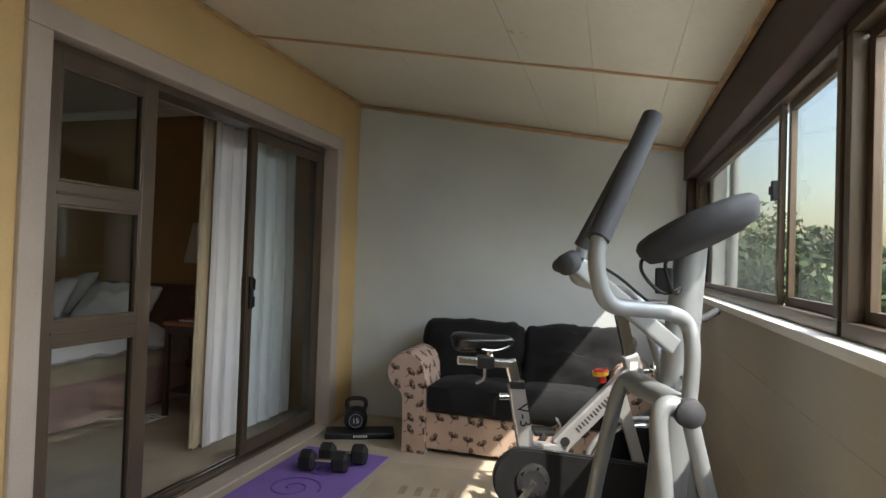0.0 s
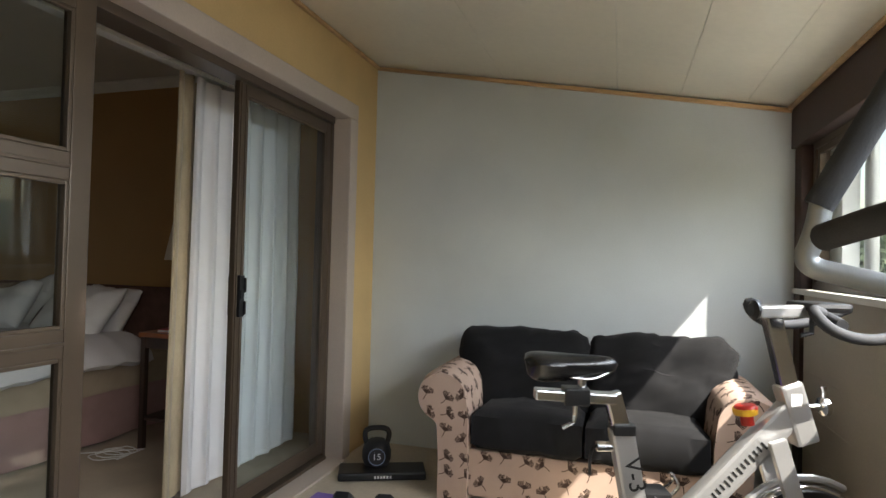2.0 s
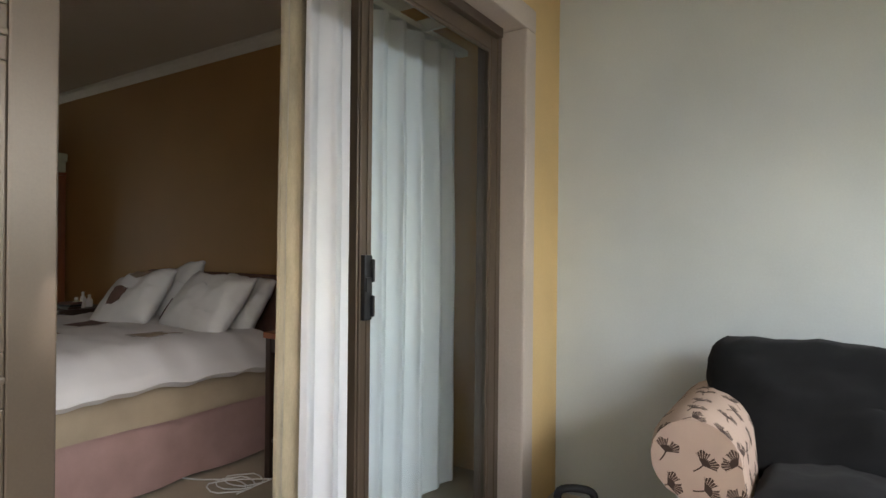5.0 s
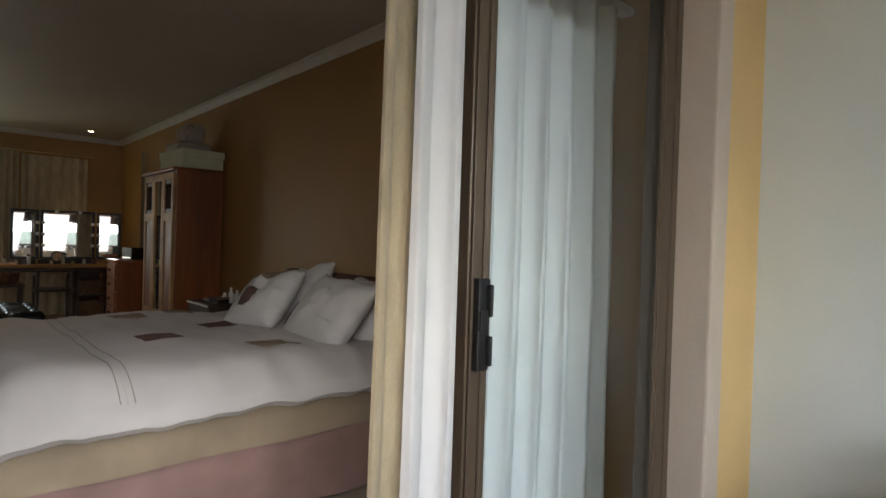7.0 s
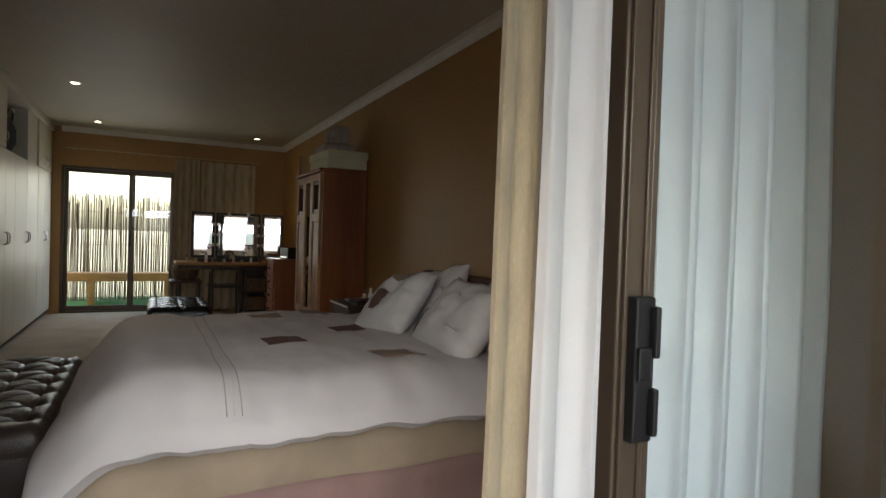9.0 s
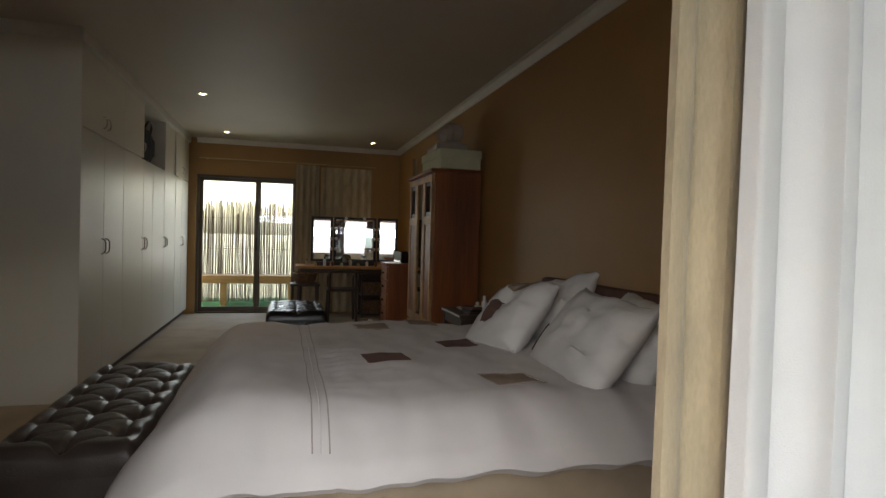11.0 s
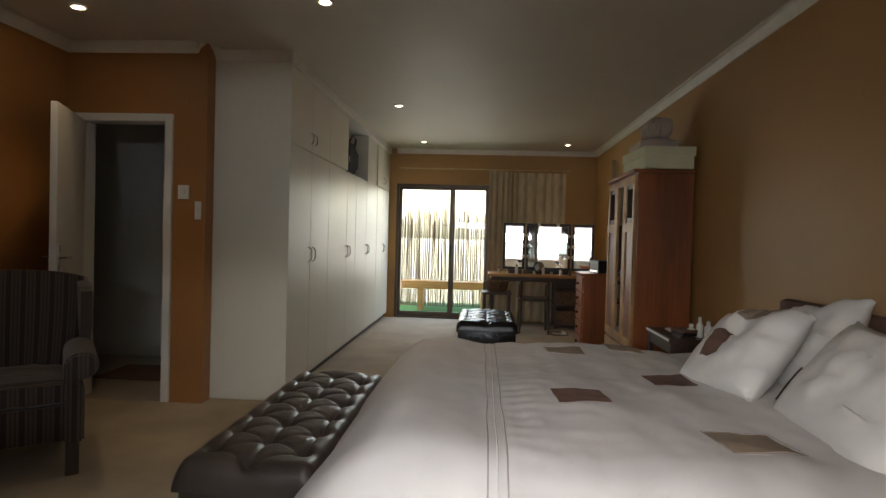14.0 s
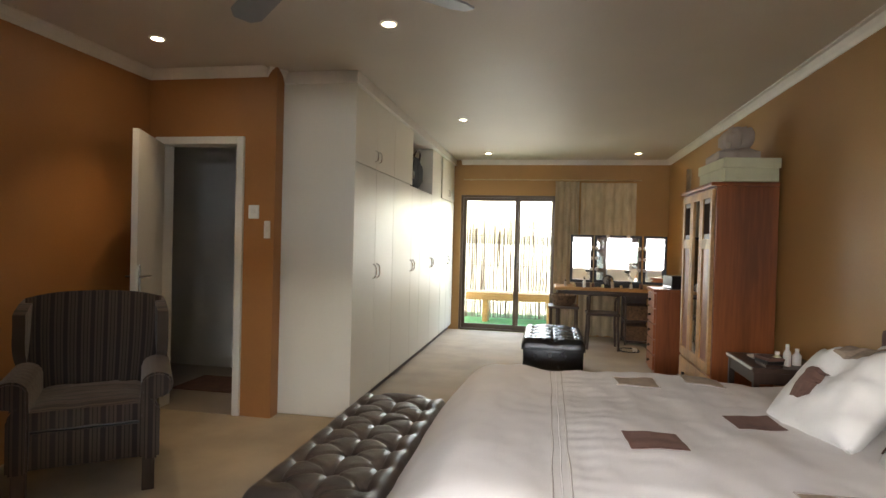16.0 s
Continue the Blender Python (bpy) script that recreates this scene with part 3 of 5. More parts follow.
def leaf(x, y0, y1, rails, name, w=0.075, half=0.018):
    """A glazed leaf: two stiles, head, foot, cross rails, panes and glazing beads."""
    z0, z1 = 0.042, DH - 0.04
    a, b = x - half, x + half
    lf = part(name, slab((a, y0, z0, b, y0 + w, z1), (a, y1 - w, z0, b, y1, z1), (a, y0 + w, z1 - 0.06, b, y1 - w, z1), (a, y0 + w, z0, b, y1 - w, z0 + 0.07), bevel=0.004), BRONZE, door)
    zs = [z0 + 0.07] + rails + [z1 - 0.06]
    for q in rails:
        part("rail", slab((a + 0.002, y0 + w, q - 0.045, b - 0.002, y1 - w, q + 0.045), (a + 0.006, y0 + w, q - 0.006, b + 0.004, y1 - w, q + 0.006), bevel=0.003), BRONZE, lf)
    for lo, hi in zip(zs, zs[1:]):
        lo, hi = lo + (0.045 if lo in rails else 0), hi - (0.045 if hi in rails else 0)
        p = part("pane", slab((x - 0.003, y0 + w, lo, x + 0.003, y1 - w, hi)), GLASS, lf)
        p.visible_shadow = False
        g = 0.013
        part("bead", slab((x + 0.004, y0 + w, lo, b - 0.002, y0 + w + g, hi), (x + 0.004, y1 - w - g, lo, b - 0.002, y1 - w, hi), (x + 0.004, y0 + w + g, lo, b - 0.002, y1 - w - g, lo + g), (x + 0.004, y0 + w + g, hi - g, b - 0.002, y1 - w - g, hi), bevel=0.003), BRONZE, lf)
    return lf


leaf(0.008, DY0 + 0.004, 3.03, [0.945, 1.5], "fixed_leaf", 0.075, 0.026)
sl = leaf(-0.05, 3.862, DY1 - 0.03, [], "sliding_leaf", 0.058, 0.016)
part("stile_ridge", slab((-0.034, 3.868, 0.05, -0.027, 3.876, DH - 0.05), (-0.034, 3.905, 0.05, -0.029, 3.913, DH - 0.05), bevel=0.002), BRONZE, sl)
part("door_handle", slab((-0.034, 3.876, 0.945, -0.012, 3.912, 1.142), (-0.012, 3.901, 0.955, 0.0, 3.911, 1.02), (-0.012, 3.901, 1.06, 0.0, 3.911, 1.13), (-0.012, 3.878, 1.03, -0.006, 3.902, 1.075), bevel=0.004), BLACK_ALU, sl, "black plastic lock handle")
part("inner_handle", slab((-0.08, 3.876, 0.95, -0.066, 3.905, 1.14), bevel=0.005), BLACK_ALU, sl, "black plastic pull")


# ---- curtains ----
def curtain(name, x, y0, y1, z0, z1, folds, amp, mat, label, seed, parent=None, flare=0.0):
    def fn(u, v):
        y = y0 + (y1 - y0) * u - flare * (1 - v) * (1 - u)
        ph = u * folds * math.tau + 1.2 * noise.noise((u * 4, seed, 0.4 * v))
        a = amp * (0.75 + 0.5 * noise.noise((u * 5, seed + 3, v))) * (0.55 + 0.45 * min(1, 2.5 * (1 - v) + 0.25))
        return Vector((x + a * math.sin(ph) + 0.012 * noise.noise((u * 3, v * 3, seed)), y + 0.35 * a * math.cos(ph * 2), z0 + (z1 - z0) * v + 0.012 * math.sin(ph) * (1 - v)))
    bm = sheet(fn, int(folds * 14), 26, 0.003)
    ob = part(name, bm, mat, parent, smooth=True)
    return tagged(ob, label, "curtain") if parent is None else tagged(ob, label)


stack = thing("curtain", -0.45, 3.93, 0, 0, "gold curtain with white lining drawn back at the sliding door", "curtain")
curtain("gold_face", 0.0, -0.005, 0.118, 0.015, 2.16, 1.7, 0.015, GOLD_CLOTH, "crushed gold outer cloth", 5, stack, 0.02)
curtain("lining", 0.035, 0.075, 1.08, 0.01, 2.15, 7.5, 0.042, LINING, "white lining in deep folds", 8, stack, 0.02)
curtain("gold_back", -0.05, 0.06, 1.16, 0.02, 2.16, 7.5, 0.022, GOLD_CLOTH, "gold cloth behind the lining", 11, stack)
rod = thing("curtain_rail", -0.45, 3.3, 2.17, 0, "white curtain rail above the sliding door", "curtain rail")
part("rail", slab((-0.03, -0.85, 0, 0.03, 1.85, 0.03), bevel=0.004), WHITE_PAINT, rod)
for y in (-0.6, 0.5, 1.45):
    part("bracket", slab((-0.01, y, 0.005, 0.32, y + 0.02, 0.06), bevel=0.002), WHITE_PAINT, rod)


# ---- sofa ----
def roll_arm(side):
    """A scroll arm: an upright panel that rolls over outwards at the top; printed cloth with UV in metres."""
    prof = [(0.0, 0.0), (0.0, 0.2), (0.0, 0.38), (0.005, 0.46)]
    for k in range(14):
        a = math.radians(165 - k * 18)
        prof.append((0.155 + 0.14 * math.cos(a), 0.53 + 0.135 * math.sin(a)))
    prof += [(0.18, 0.38), (0.17, 0.2), (0.17, 0.0)]
    lens = [0]
    for a, b in zip(prof, prof[1:]):
        lens.append(lens[-1] + math.dist(a, b))
    bm = bmesh.new()
    lay = bm.loops.layers.uv.new("UVMap")
    n = 8
    rows = []
    for j in range(n + 1):
        y = 0.68 * j / n
        s = 1 if 0 < j < n else 0.93
        rows.append([bm.verts.new((side * (x * s + (1 - s) * 0.06), y, z * (s if z > 0.3 else 1) + (1 - s) * 0.45 * (z > 0.3))) for x, z in prof])
    for j in range(n):
        for k in range(len(prof) - 1):
            q = [(j, k), (j, k + 1), (j + 1, k + 1), (j + 1, k)]
            f = bm.faces.new([rows[a][b] for a, b in (q if side < 0 else q[::-1])])
            for lp, (a, b) in zip(f.loops, q if side < 0 else q[::-1]):
                lp[lay].uv = (lens[b], 0.68 * a / n)
    for row, rev in ((rows[0], side > 0), (rows[-1], side < 0)):
        f = bm.faces.new(row[::-1] if not rev else row)
        for lp in f.loops:
            lp[lay].uv = (lp.vert.co.x + 3, lp.vert.co.z)
    bmesh.ops.recalc_face_normals(bm, faces=bm.faces)
    return bm


def uv_box(bm, off=0.0):
    """UV in metres for a boxy mesh, each face laid out by its main direction."""
    bm.normal_update()
    lay = bm.loops.layers.uv.verify()
    for f in bm.faces:
        ax = max(range(3), key=lambda k: abs(f.normal[k]))
        for lp in f.loops:
            c = lp.vert.co
            lp[lay].uv = (((c.y, c.z), (c.x, c.z), (c.x, c.y))[ax][0] + off, ((c.y, c.z), (c.x, c.z), (c.x, c.y))[ax][1])
    return bm


sofa = thing("sofa", 1.53, 4.45, 0, 0, "two-seat sofa in leaf-print cloth with black seat and back cushions", "sofa")
for side in (-1, 1):
    part("arm", moved(roll_arm(side), Matrix.Translation((side * 0.57 + (0.0), 0, 0))), LEAF_CLOTH, sofa, "scroll arm in leaf-print cloth", True)
part("base", uv_box(box(-0.6, 0.03, 0.03, 0.6, 0.66, 0.27, 0.012)), LEAF_CLOTH, sofa, "front panel in leaf-print cloth")
part("back", uv_box(box(-0.66, 0.54, 0.05, 0.66, 0.7, 0.72, 0.05)), LEAF_CLOTH, sofa, "sofa back in leaf-print cloth", True)
for k, x in enumerate((-0.285, 0.285)):
    c = cushion(0.575, 0.62, 0.24, 0.35, 16, 3 + k, 0.012, 0.6, 0.04)
    part("seat_cushion", moved(c, pose(x, 0.3, 0.36, -3, 0, 0)), BLACK_CLOTH, sofa, "black slip-covered seat cushion", True)
    c = cushion(0.80, 0.52, 0.28, 0.42, 20, 7 + k, 0.03, 0.42, 0.14)
    part("back_cushion", moved(c, pose(x * 1.3, 0.5, 0.6, 72, 0, (2, -2)[k])), BLACK_CLOTH, sofa, "slumped black back cushion", True)
for x in (-0.66, 0.66):
    for y in (0.05, 0.6):
        part("foot", slab((x - 0.03, y, 0, x + 0.03, y + 0.06, 0.04), bevel=0.004), DARK_WOOD, sofa)

# ---- mats, weights ----
mat_thing = thing("yoga_mat", 0.48, 3.4, 0, 0, "purple foam exercise mat with a darker printed swirl", "mat")
part("mat", box(-0.29, -0.85, 0, 0.29, 0.9, 0.008, 0.003), YOGA, mat_thing)
for k, (cx, cy, r) in enumerate(((-0.02, 0.25, 0.16), (0.1, -0.1, 0.2), (-0.1, -0.5, 0.17), (0.02, 0.55, 0.1))):
    pts = [(cx + r * (1 - i / 34) * math.cos(i * 0.36 + k), cy + r * (1 - i / 34) * math.sin(i * 0.36 + k), 0.0085) for i in range(30)]
    part("swirl", tube(pts, 0.006, 5), YOGA_INK, mat_thing, "dark purple swirl print")
rug = thing("door_mat", 1.17, 3.9, 0, 6, "thin cream mat with faded brown marks", "mat")
part("mat", box(-0.34, -0.42, 0, 0.34, 0.36, 0.006, 0.002), CARPET, rug)
for k in range(4):
    part("mark", slab((-0.16 + 0.09 * k, -0.1, 0.006, -0.12 + 0.09 * k, 0.02, 0.0066)), SUEDE_TAN, rug)


def dumbbell(x, y, rz):
    d = thing("dumbbell", x, y, 0.008, rz, "black rubber hex dumbbell with a chrome handle", "dumbbell", "pair of dumbbells")
    for s in (-1, 1):
        prof = [(0.05, -0.045), (0.066, -0.03), (0.066, 0.03), (0.05, 0.045)]
        part("head", moved(turned(prof, 6, at=(0, 0, 0)), pose(s * 0.1, 0, 0.058, 0, 90, 0)), RUBBER, d)
    part("handle", tube([(-0.06, 0, 0.058), (-0.03, 0, 0.058), (0, 0, 0.058), (0.03, 0, 0.058), (0.06, 0, 0.058)], 0.015, 12), CHROME, d, "knurled chrome handle", True)


dumbbell(0.50, 3.93, 12)
dumbbell(0.55, 4.09, 12)
step = thing("step_board", 0.405, 4.65, 0, 24, "flat black plastic balance board on the floor", "board")
part("board", box(-0.245, -0.09, 0, 0.245, 0.09, 0.045, 0.012), BLACK_ALU, step)
for k in range(6):
    part("mark", slab((-0.045 + k * 0.017, -0.0915, 0.014, -0.034 + k * 0.017, -0.089, 0.03)), PALE_INK, step, "white maker's mark bar")
kb = thing("kettlebell", 0.36, 4.67, 0.045, 24, "black kettlebell marked 15 in a blue ring", "kettlebell")
part("bell", turned([(0.05, 0.0), (0.07, 0.01), (0.083, 0.045), (0.084, 0.085), (0.072, 0.125), (0.045, 0.15), (0.02, 0.155)], 28), RUBBER, kb, smooth=True)
part("handle", tube([(-0.055, 0, 0.12), (-0.072, 0, 0.17), (-0.062, 0, 0.21), (0, 0, 0.218), (0.062, 0, 0.21), (0.072, 0, 0.17), (0.055, 0, 0.12)], 0.015, 12, smooth_steps=2), RUBBER, kb, smooth=True)
disc = part("disc", turned([(0.05, 0), (0.05, 0.006), (0.047, 0.008)], 28, at=(0, -0.079, 0.075), axis=(0, -1, 0)), BLACK_ALU, kb)
part("ring", moved(tube([(0.046 * math.cos(k * math.tau / 32), 0, 0.046 * math.sin(k * math.tau / 32)) for k in range(33)], 0.002, 6), Matrix.Translation((0, -0.087, 0.075))), material("blue_print", (0.25, 0.33, 0.5), 0.5, bump=0), kb, "pale blue ring")
lettering("15", 0.05, PALE_INK, kb, pose(0, -0.0885, 0.075, 90, 0, 0))

# ---- exercise bike ----
bike = thing("exercise_bike", 1.445, 3.42, 0, 19, "silver spinning bike with a black saddle and handlebar", "exercise bike")
for s in (0.12, 0.98):
    f = part("floor_bar", beam((s, -0.26, 0.04), (s, 0.26, 0.04), 0.06, 0.04), SILVER, bike)
    for y in (-0.26, 0.26):
        part("foot_cap", turned([(0.03, 0), (0.035, 0.01), (0.035, 0.03), (0.025, 0.035)], 14, at=(s, y, 0)), RUBBER, f)
part("rail_bar", beam((0.12, 0, 0.06), (0.98, 0, 0.06), 0.05, 0.05), SILVER, bike)
sp = part("seat_tube", beam((0.385, 0, 0.1), (0.265, 0, 0.72), 0.075, 0.055, 0.01, up=(0, 1, 0)), SILVER, bike)
part("clamp", slab((0.235, -0.034, 0.7, 0.305, 0.034, 0.735), bevel=0.006), BLACK_ALU, sp)
part("seat_knob", tube([(0.24, 0, 0.66), (0.2, 0, 0.66), (0.19, 0, 0.66)], 0.016, 14), CHROME, sp)
part("seat_lever", tube([(0.19, 0, 0.665), (0.17, 0, 0.64), (0.17, 0, 0.57)], 0.005, 8, smooth_steps=2), BLACK_ALU, sp)
part("seat_post", beam((0.27, 0, 0.7), (0.235, 0, 0.83), 0.055, 0.04, 0.008, up=(0, 1, 0)), CHROME, sp)
slide = part("seat_slide", beam((-0.01, 0, 0.822), (0.25, 0, 0.81), 0.05, 0.034, 0.006), CHROME, bike)
part("slide_block", slab((0.08, -0.032, 0.79, 0.16, 0.032, 0.845), bevel=0.006), BLACK_ALU, slide)
part("slide_lever", tube([(0.12, 0, 0.79), (0.12, 0, 0.755), (0.115, 0, 0.735), (0.08, 0, 0.715)], 0.008, 8), CHROME, slide)
part("saddle_stem", tube([(0.14, 0, 0.83), (0.14, 0, 0.88)], 0.014, 10), CHROME, slide)
for y in (-0.03, 0.03):
    part("saddle_rail", tube([(0.04, y, 0.905), (0.09, y, 0.88), (0.17, y * 0.8, 0.872), (0.23, y * 0.4, 0.9)], 0.004, 8, smooth_steps=2), CHROME, slide)


def saddle(u, v):
    """Round the saddle: broad and deep behind, narrow at the nose."""
    e = max(0.0, 1 - abs(2 * u - 1) ** 6) ** 0.5
    w = (0.024 + 0.078 * (1 - u) ** 1.1) * e
    a = v * math.tau
    mid = 0.915 + 0.014 * (1 - u) ** 2
    deep = (0.035 + 0.04 * (1 - u)) * e
    c, s = math.cos(a), math.sin(a)
    return Vector((-0.045 + 0.3 * u, w * c * (1 if s > 0 else 1 + 0.4 * s), mid + (0.03 * e * s if s > 0 else deep * s)))


part("saddle", sheet(saddle, 24, 20), BLACK_LEATHER, bike, "padded black saddle", True)
mt = part("main_tube", beam((0.47, 0, 0.43), (0.83, 0, 0.80), 0.085, 0.05, 0.012, up=(0, 1, 0)), SILVER, bike)
part("lower_tube", beam((0.33, 0, 0.425), (0.52, 0, 0.425), 0.05, 0.05, 0.008), SILVER, bike)
an = math.degrees(math.atan2(0.37, 0.36))
for k in range(13):
    u = 0.24 + 0.036 * k
    part("mark", moved(box(-0.0035, -0.0006, -0.011 if k % 3 else -0.017, 0.0035, 0.0006, 0.011, 0), pose(0.47 + 0.36 * u, -0.0262, 0.43 + 0.37 * u, 0, -an, 0)), INK, mt, "black maker's mark bar")
part("badge", turned([(0.022, 0), (0.022, 0.001)], 20, at=(0.5, -0.0265, 0.462), axis=(0, -1, 0)), INK, mt, "round black maker's badge")
lettering("V-3", 0.078, INK, sp, pose(0.303, -0.0285, 0.58, 90, 0, 0) @ pose(0, 0, 0, 0, 0, -78))
part("head_tube", beam((0.86, 0, 0.68), (0.80, 0, 0.87), 0.075, 0.06, 0.012, up=(0, 1, 0)), SILVER, bike)
part("warning_label", slab((0.795, -0.0312, 0.8, 0.83, -0.03, 0.84)), PALE_INK, bike)
part("handle_post", beam((0.805, 0, 0.85), (0.745, 0, 1.09), 0.055, 0.04, 0.008, up=(0, 1, 0)), CHROME, bike)
part("bar_clamp", beam((0.70, 0, 1.095), (0.86, 0, 1.1), 0.05, 0.04, 0.008), SILVER, bike)
part("clamp_end", turned([(0.028, 0), (0.032, 0.01), (0.02, 0.02)], 14, at=(0.70, 0, 1.1), axis=(-1, 0, 0)), BLACK_ALU, bike)
hb = part("handlebar", tube([(0.80, -0.16, 1.105), (0.76, -0.17, 1.12), (0.80, -0.19, 1.06), (0.9, -0.2, 1.03), (1.03, -0.19, 1.05), (1.13, -0.17, 1.1)], 0.017, 12, smooth_steps=2), FOAM, bike, "black foam-covered handlebar", True)
tube_bm = tube([(0.80, 0.16, 1.105), (0.76, 0.17, 1.12), (0.80, 0.19, 1.06), (0.9, 0.2, 1.03), (1.03, 0.19, 1.05), (1.13, 0.17, 1.1)], 0.017, 12, smooth_steps=2)
part("handlebar", tube_bm, FOAM, bike, "black foam-covered handlebar", True)
part("cross_bar", tube([(0.84, -0.19, 1.075), (0.86, -0.1, 1.09), (0.87, 0, 1.1), (0.86, 0.1, 1.09), (0.84, 0.19, 1.075)], 0.017, 12), FOAM, bike, smooth=True)
part("elbow_pad", box(0.84, -0.08, 1.1, 0.96, 0.08, 1.13, 0.014), BLACK_ALU, bike)
part("bar_lever", tube([(0.88, 0, 1.08), (0.88, 0, 1.03), (0.84, 0, 1.02)], 0.008, 8), BLACK_ALU, bike)
part("brake_knob", turned([(0.02, 0), (0.02, 0.03), (0.034, 0.035), (0.036, 0.055), (0.03, 0.062)], 18, at=(0.675, 0, 0.735), axis=(-0.15, 0, 1)), RED, bike, "red brake knob", True)
part("brake_collar", turned([(0.0365, 0.018), (0.0375, 0.028), (0.0365, 0.038)], 18, at=(0.67, 0, 0.752), axis=(-0.15, 0, 1)), AMBER, bike, "yellow collar")
part("tension_knob", turned([(0.012, 0), (0.012, 0.05), (0.03, 0.055), (0.03, 0.07)], 12, at=(0.86, 0, 0.79), axis=(1, 0, 0.1)), CHROME, bike)
part("tension_lever", tube([(0.92, 0, 0.8), (0.925, 0, 0.84), (0.92, 0, 0.86)], 0.008, 8), CHROME, bike)
for y in (-0.05, 0.05):
    part("fork", beam((0.74, y, 0.70), (0.86, y, 0.31), 0.055, 0.02, 0.004, up=(0, 1, 0)), SILVER, bike)
fw = part("flywheel", moved(turned([(0.05, -0.02), (0.19, -0.018), (0.2, -0.026), (0.225, -0.026), (0.23, -0.02), (0.23, 0.02), (0.225, 0.026), (0.2, 0.026), (0.19, 0.018), (0.05, 0.02)], 48), pose(0.86, 0, 0.31, 90, 0, 0)), BLACK_ALU, bike, "black flywheel", True)
part("rim", moved(tube([(0.22 * math.cos(k * math.tau / 48), 0, 0.22 * math.sin(k * math.tau / 48)) for k in range(49)], 0.022, 10), Matrix.Translation((0.86, 0, 0.31))), CHROME, fw, "polished steel rim", True)
part("guard", moved(tube([(0.26 * math.cos(a), 0, 0.26 * math.sin(a)) for a in [math.radians(60 + 12 * k) for k in range(10)]], 0.012, 8), Matrix.Translation((0.86, 0, 0.31))), SILVER, fw)
out = [(0.30 + 0.14 * math.cos(math.radians(a)), 0.31 + 0.14 * math.sin(math.radians(a))) for a in range(90, 271, 12)] + [(0.86 + 0.075 * math.cos(math.radians(a)), 0.31 + 0.075 * math.sin(math.radians(a))) for a in range(-90, 91, 15)]
cc = part("chain_cover", moved(extruded(out, 0.045, 0.008), Matrix.Translation((0, -0.095, 0))), BLACK_ALU, bike, "glossy black chain cover")
part("crank_boss", turned([(0.075, 0), (0.075, 0.012), (0.05, 0.018)], 24, at=(0.34, -0.095, 0.31), axis=(0, -1, 0)), RUBBER, cc)
for k in range(5):
    a = k * math.tau / 5
    part("bolt", turned([(0.007, 0), (0.007, 0.006)], 8, at=(0.34 + 0.06 * math.cos(a), -0.108, 0.31 + 0.06 * math.sin(a)), axis=(0, -1, 0)), CHROME, cc)
for s in (-1, 1):
    e = (0.34 + s * 0.1, s * 0.13, 0.31 + s * 0.14)
    cr = part("crank", beam((0.34, s * 0.115, 0.31), (e[0], s * 0.115, e[2]), 0.018, 0.03), CHROME, bike)
    part("pedal", box(e[0] - 0.05, min(s * 0.125, s * 0.22), e[2] - 0.012, e[0] + 0.05, max(s * 0.125, s * 0.22), e[2] + 0.012, 0.005), BLACK_ALU, cr)
    part("toe_cage", tube([(e[0] + 0.05, s * 0.14, e[2]), (e[0] + 0.09, s * 0.15, e[2] + 0.03), (e[0] + 0.06, s * 0.17, e[2] + 0.075), (e[0] + 0.09, s * 0.2, e[2] + 0.03), (e[0] + 0.05, s * 0.21, e[2])], 0.006, 6, smooth_steps=2), CHROME, cr)

# ---- elliptical trainer ----
ell = thing("elliptical_trainer", 2.3, 2.5, 0, 0, "grey steel elliptical trainer with foam grips and a dark console", "exercise machine")


def E(*p):
    return [(x - 2.3, y - 2.5, z) for x, y, z in p]


mast = part("mast", tube(E((2.235, 2.52, 0.04), (2.265, 2.51, 0.6), (2.295, 2.5, 1.05), (2.318, 2.49, 1.36)), 0.05, 20, taper=(1.2, 0.8)), GREY_STEEL, ell, smooth=True)
for z in (0.96, 1.0):
    part("bolt", turned([(0.012, 0), (0.012, 0.02), (0.008, 0.024)], 10, at=E((2.3, 2.445, z))[0], axis=(0.3, -0.9, 0)), CHROME, mast)
cm = pose(0.012, -0.13, 1.385, 9, -25, -38)
cons = part("console", moved(turned([(0.10, -0.045), (0.14, -0.034), (0.155, -0.008), (0.157, 0.008), (0.148, 0.02), (0.125, 0.025), (0.06, 0.027), (0.0, 0.027)], 40), cm @ Matrix.Diagonal((1, 0.9, 1, 1))), FOAM, ell, "dark grey round console", True)
part("display", moved(box(-0.03, -0.045, 0.024, 0.05, 0.045, 0.03, 0.003), cm), BLACK_ALU, cons, "dark display window")
for k in range(4):
    part("button", moved(box(-0.008, -0.014, 0.024, 0.008, 0.014, 0.031, 0.003), cm @ pose(-0.08, -0.06 + 0.04 * k, 0)), BLACK_ALU, cons)
for k in (0, 1):
    part("bottle_wire", tube(E((2.2 + 0.06 * k, 2.43, 1.31), (2.185 + 0.06 * k, 2.42, 1.3), (2.19 + 0.06 * k, 2.42, 1.265), (2.245 + 0.03 * k, 2.44, 1.21), (2.29, 2.46, 1.235)), 0.005, 8, smooth_steps=2), BLACK_ALU, cons, "black wire holder")
part("phone_holder", box(-0.075, -0.05, 1.215, -0.03, -0.035, 1.285, 0.006), BLACK_ALU, cons)


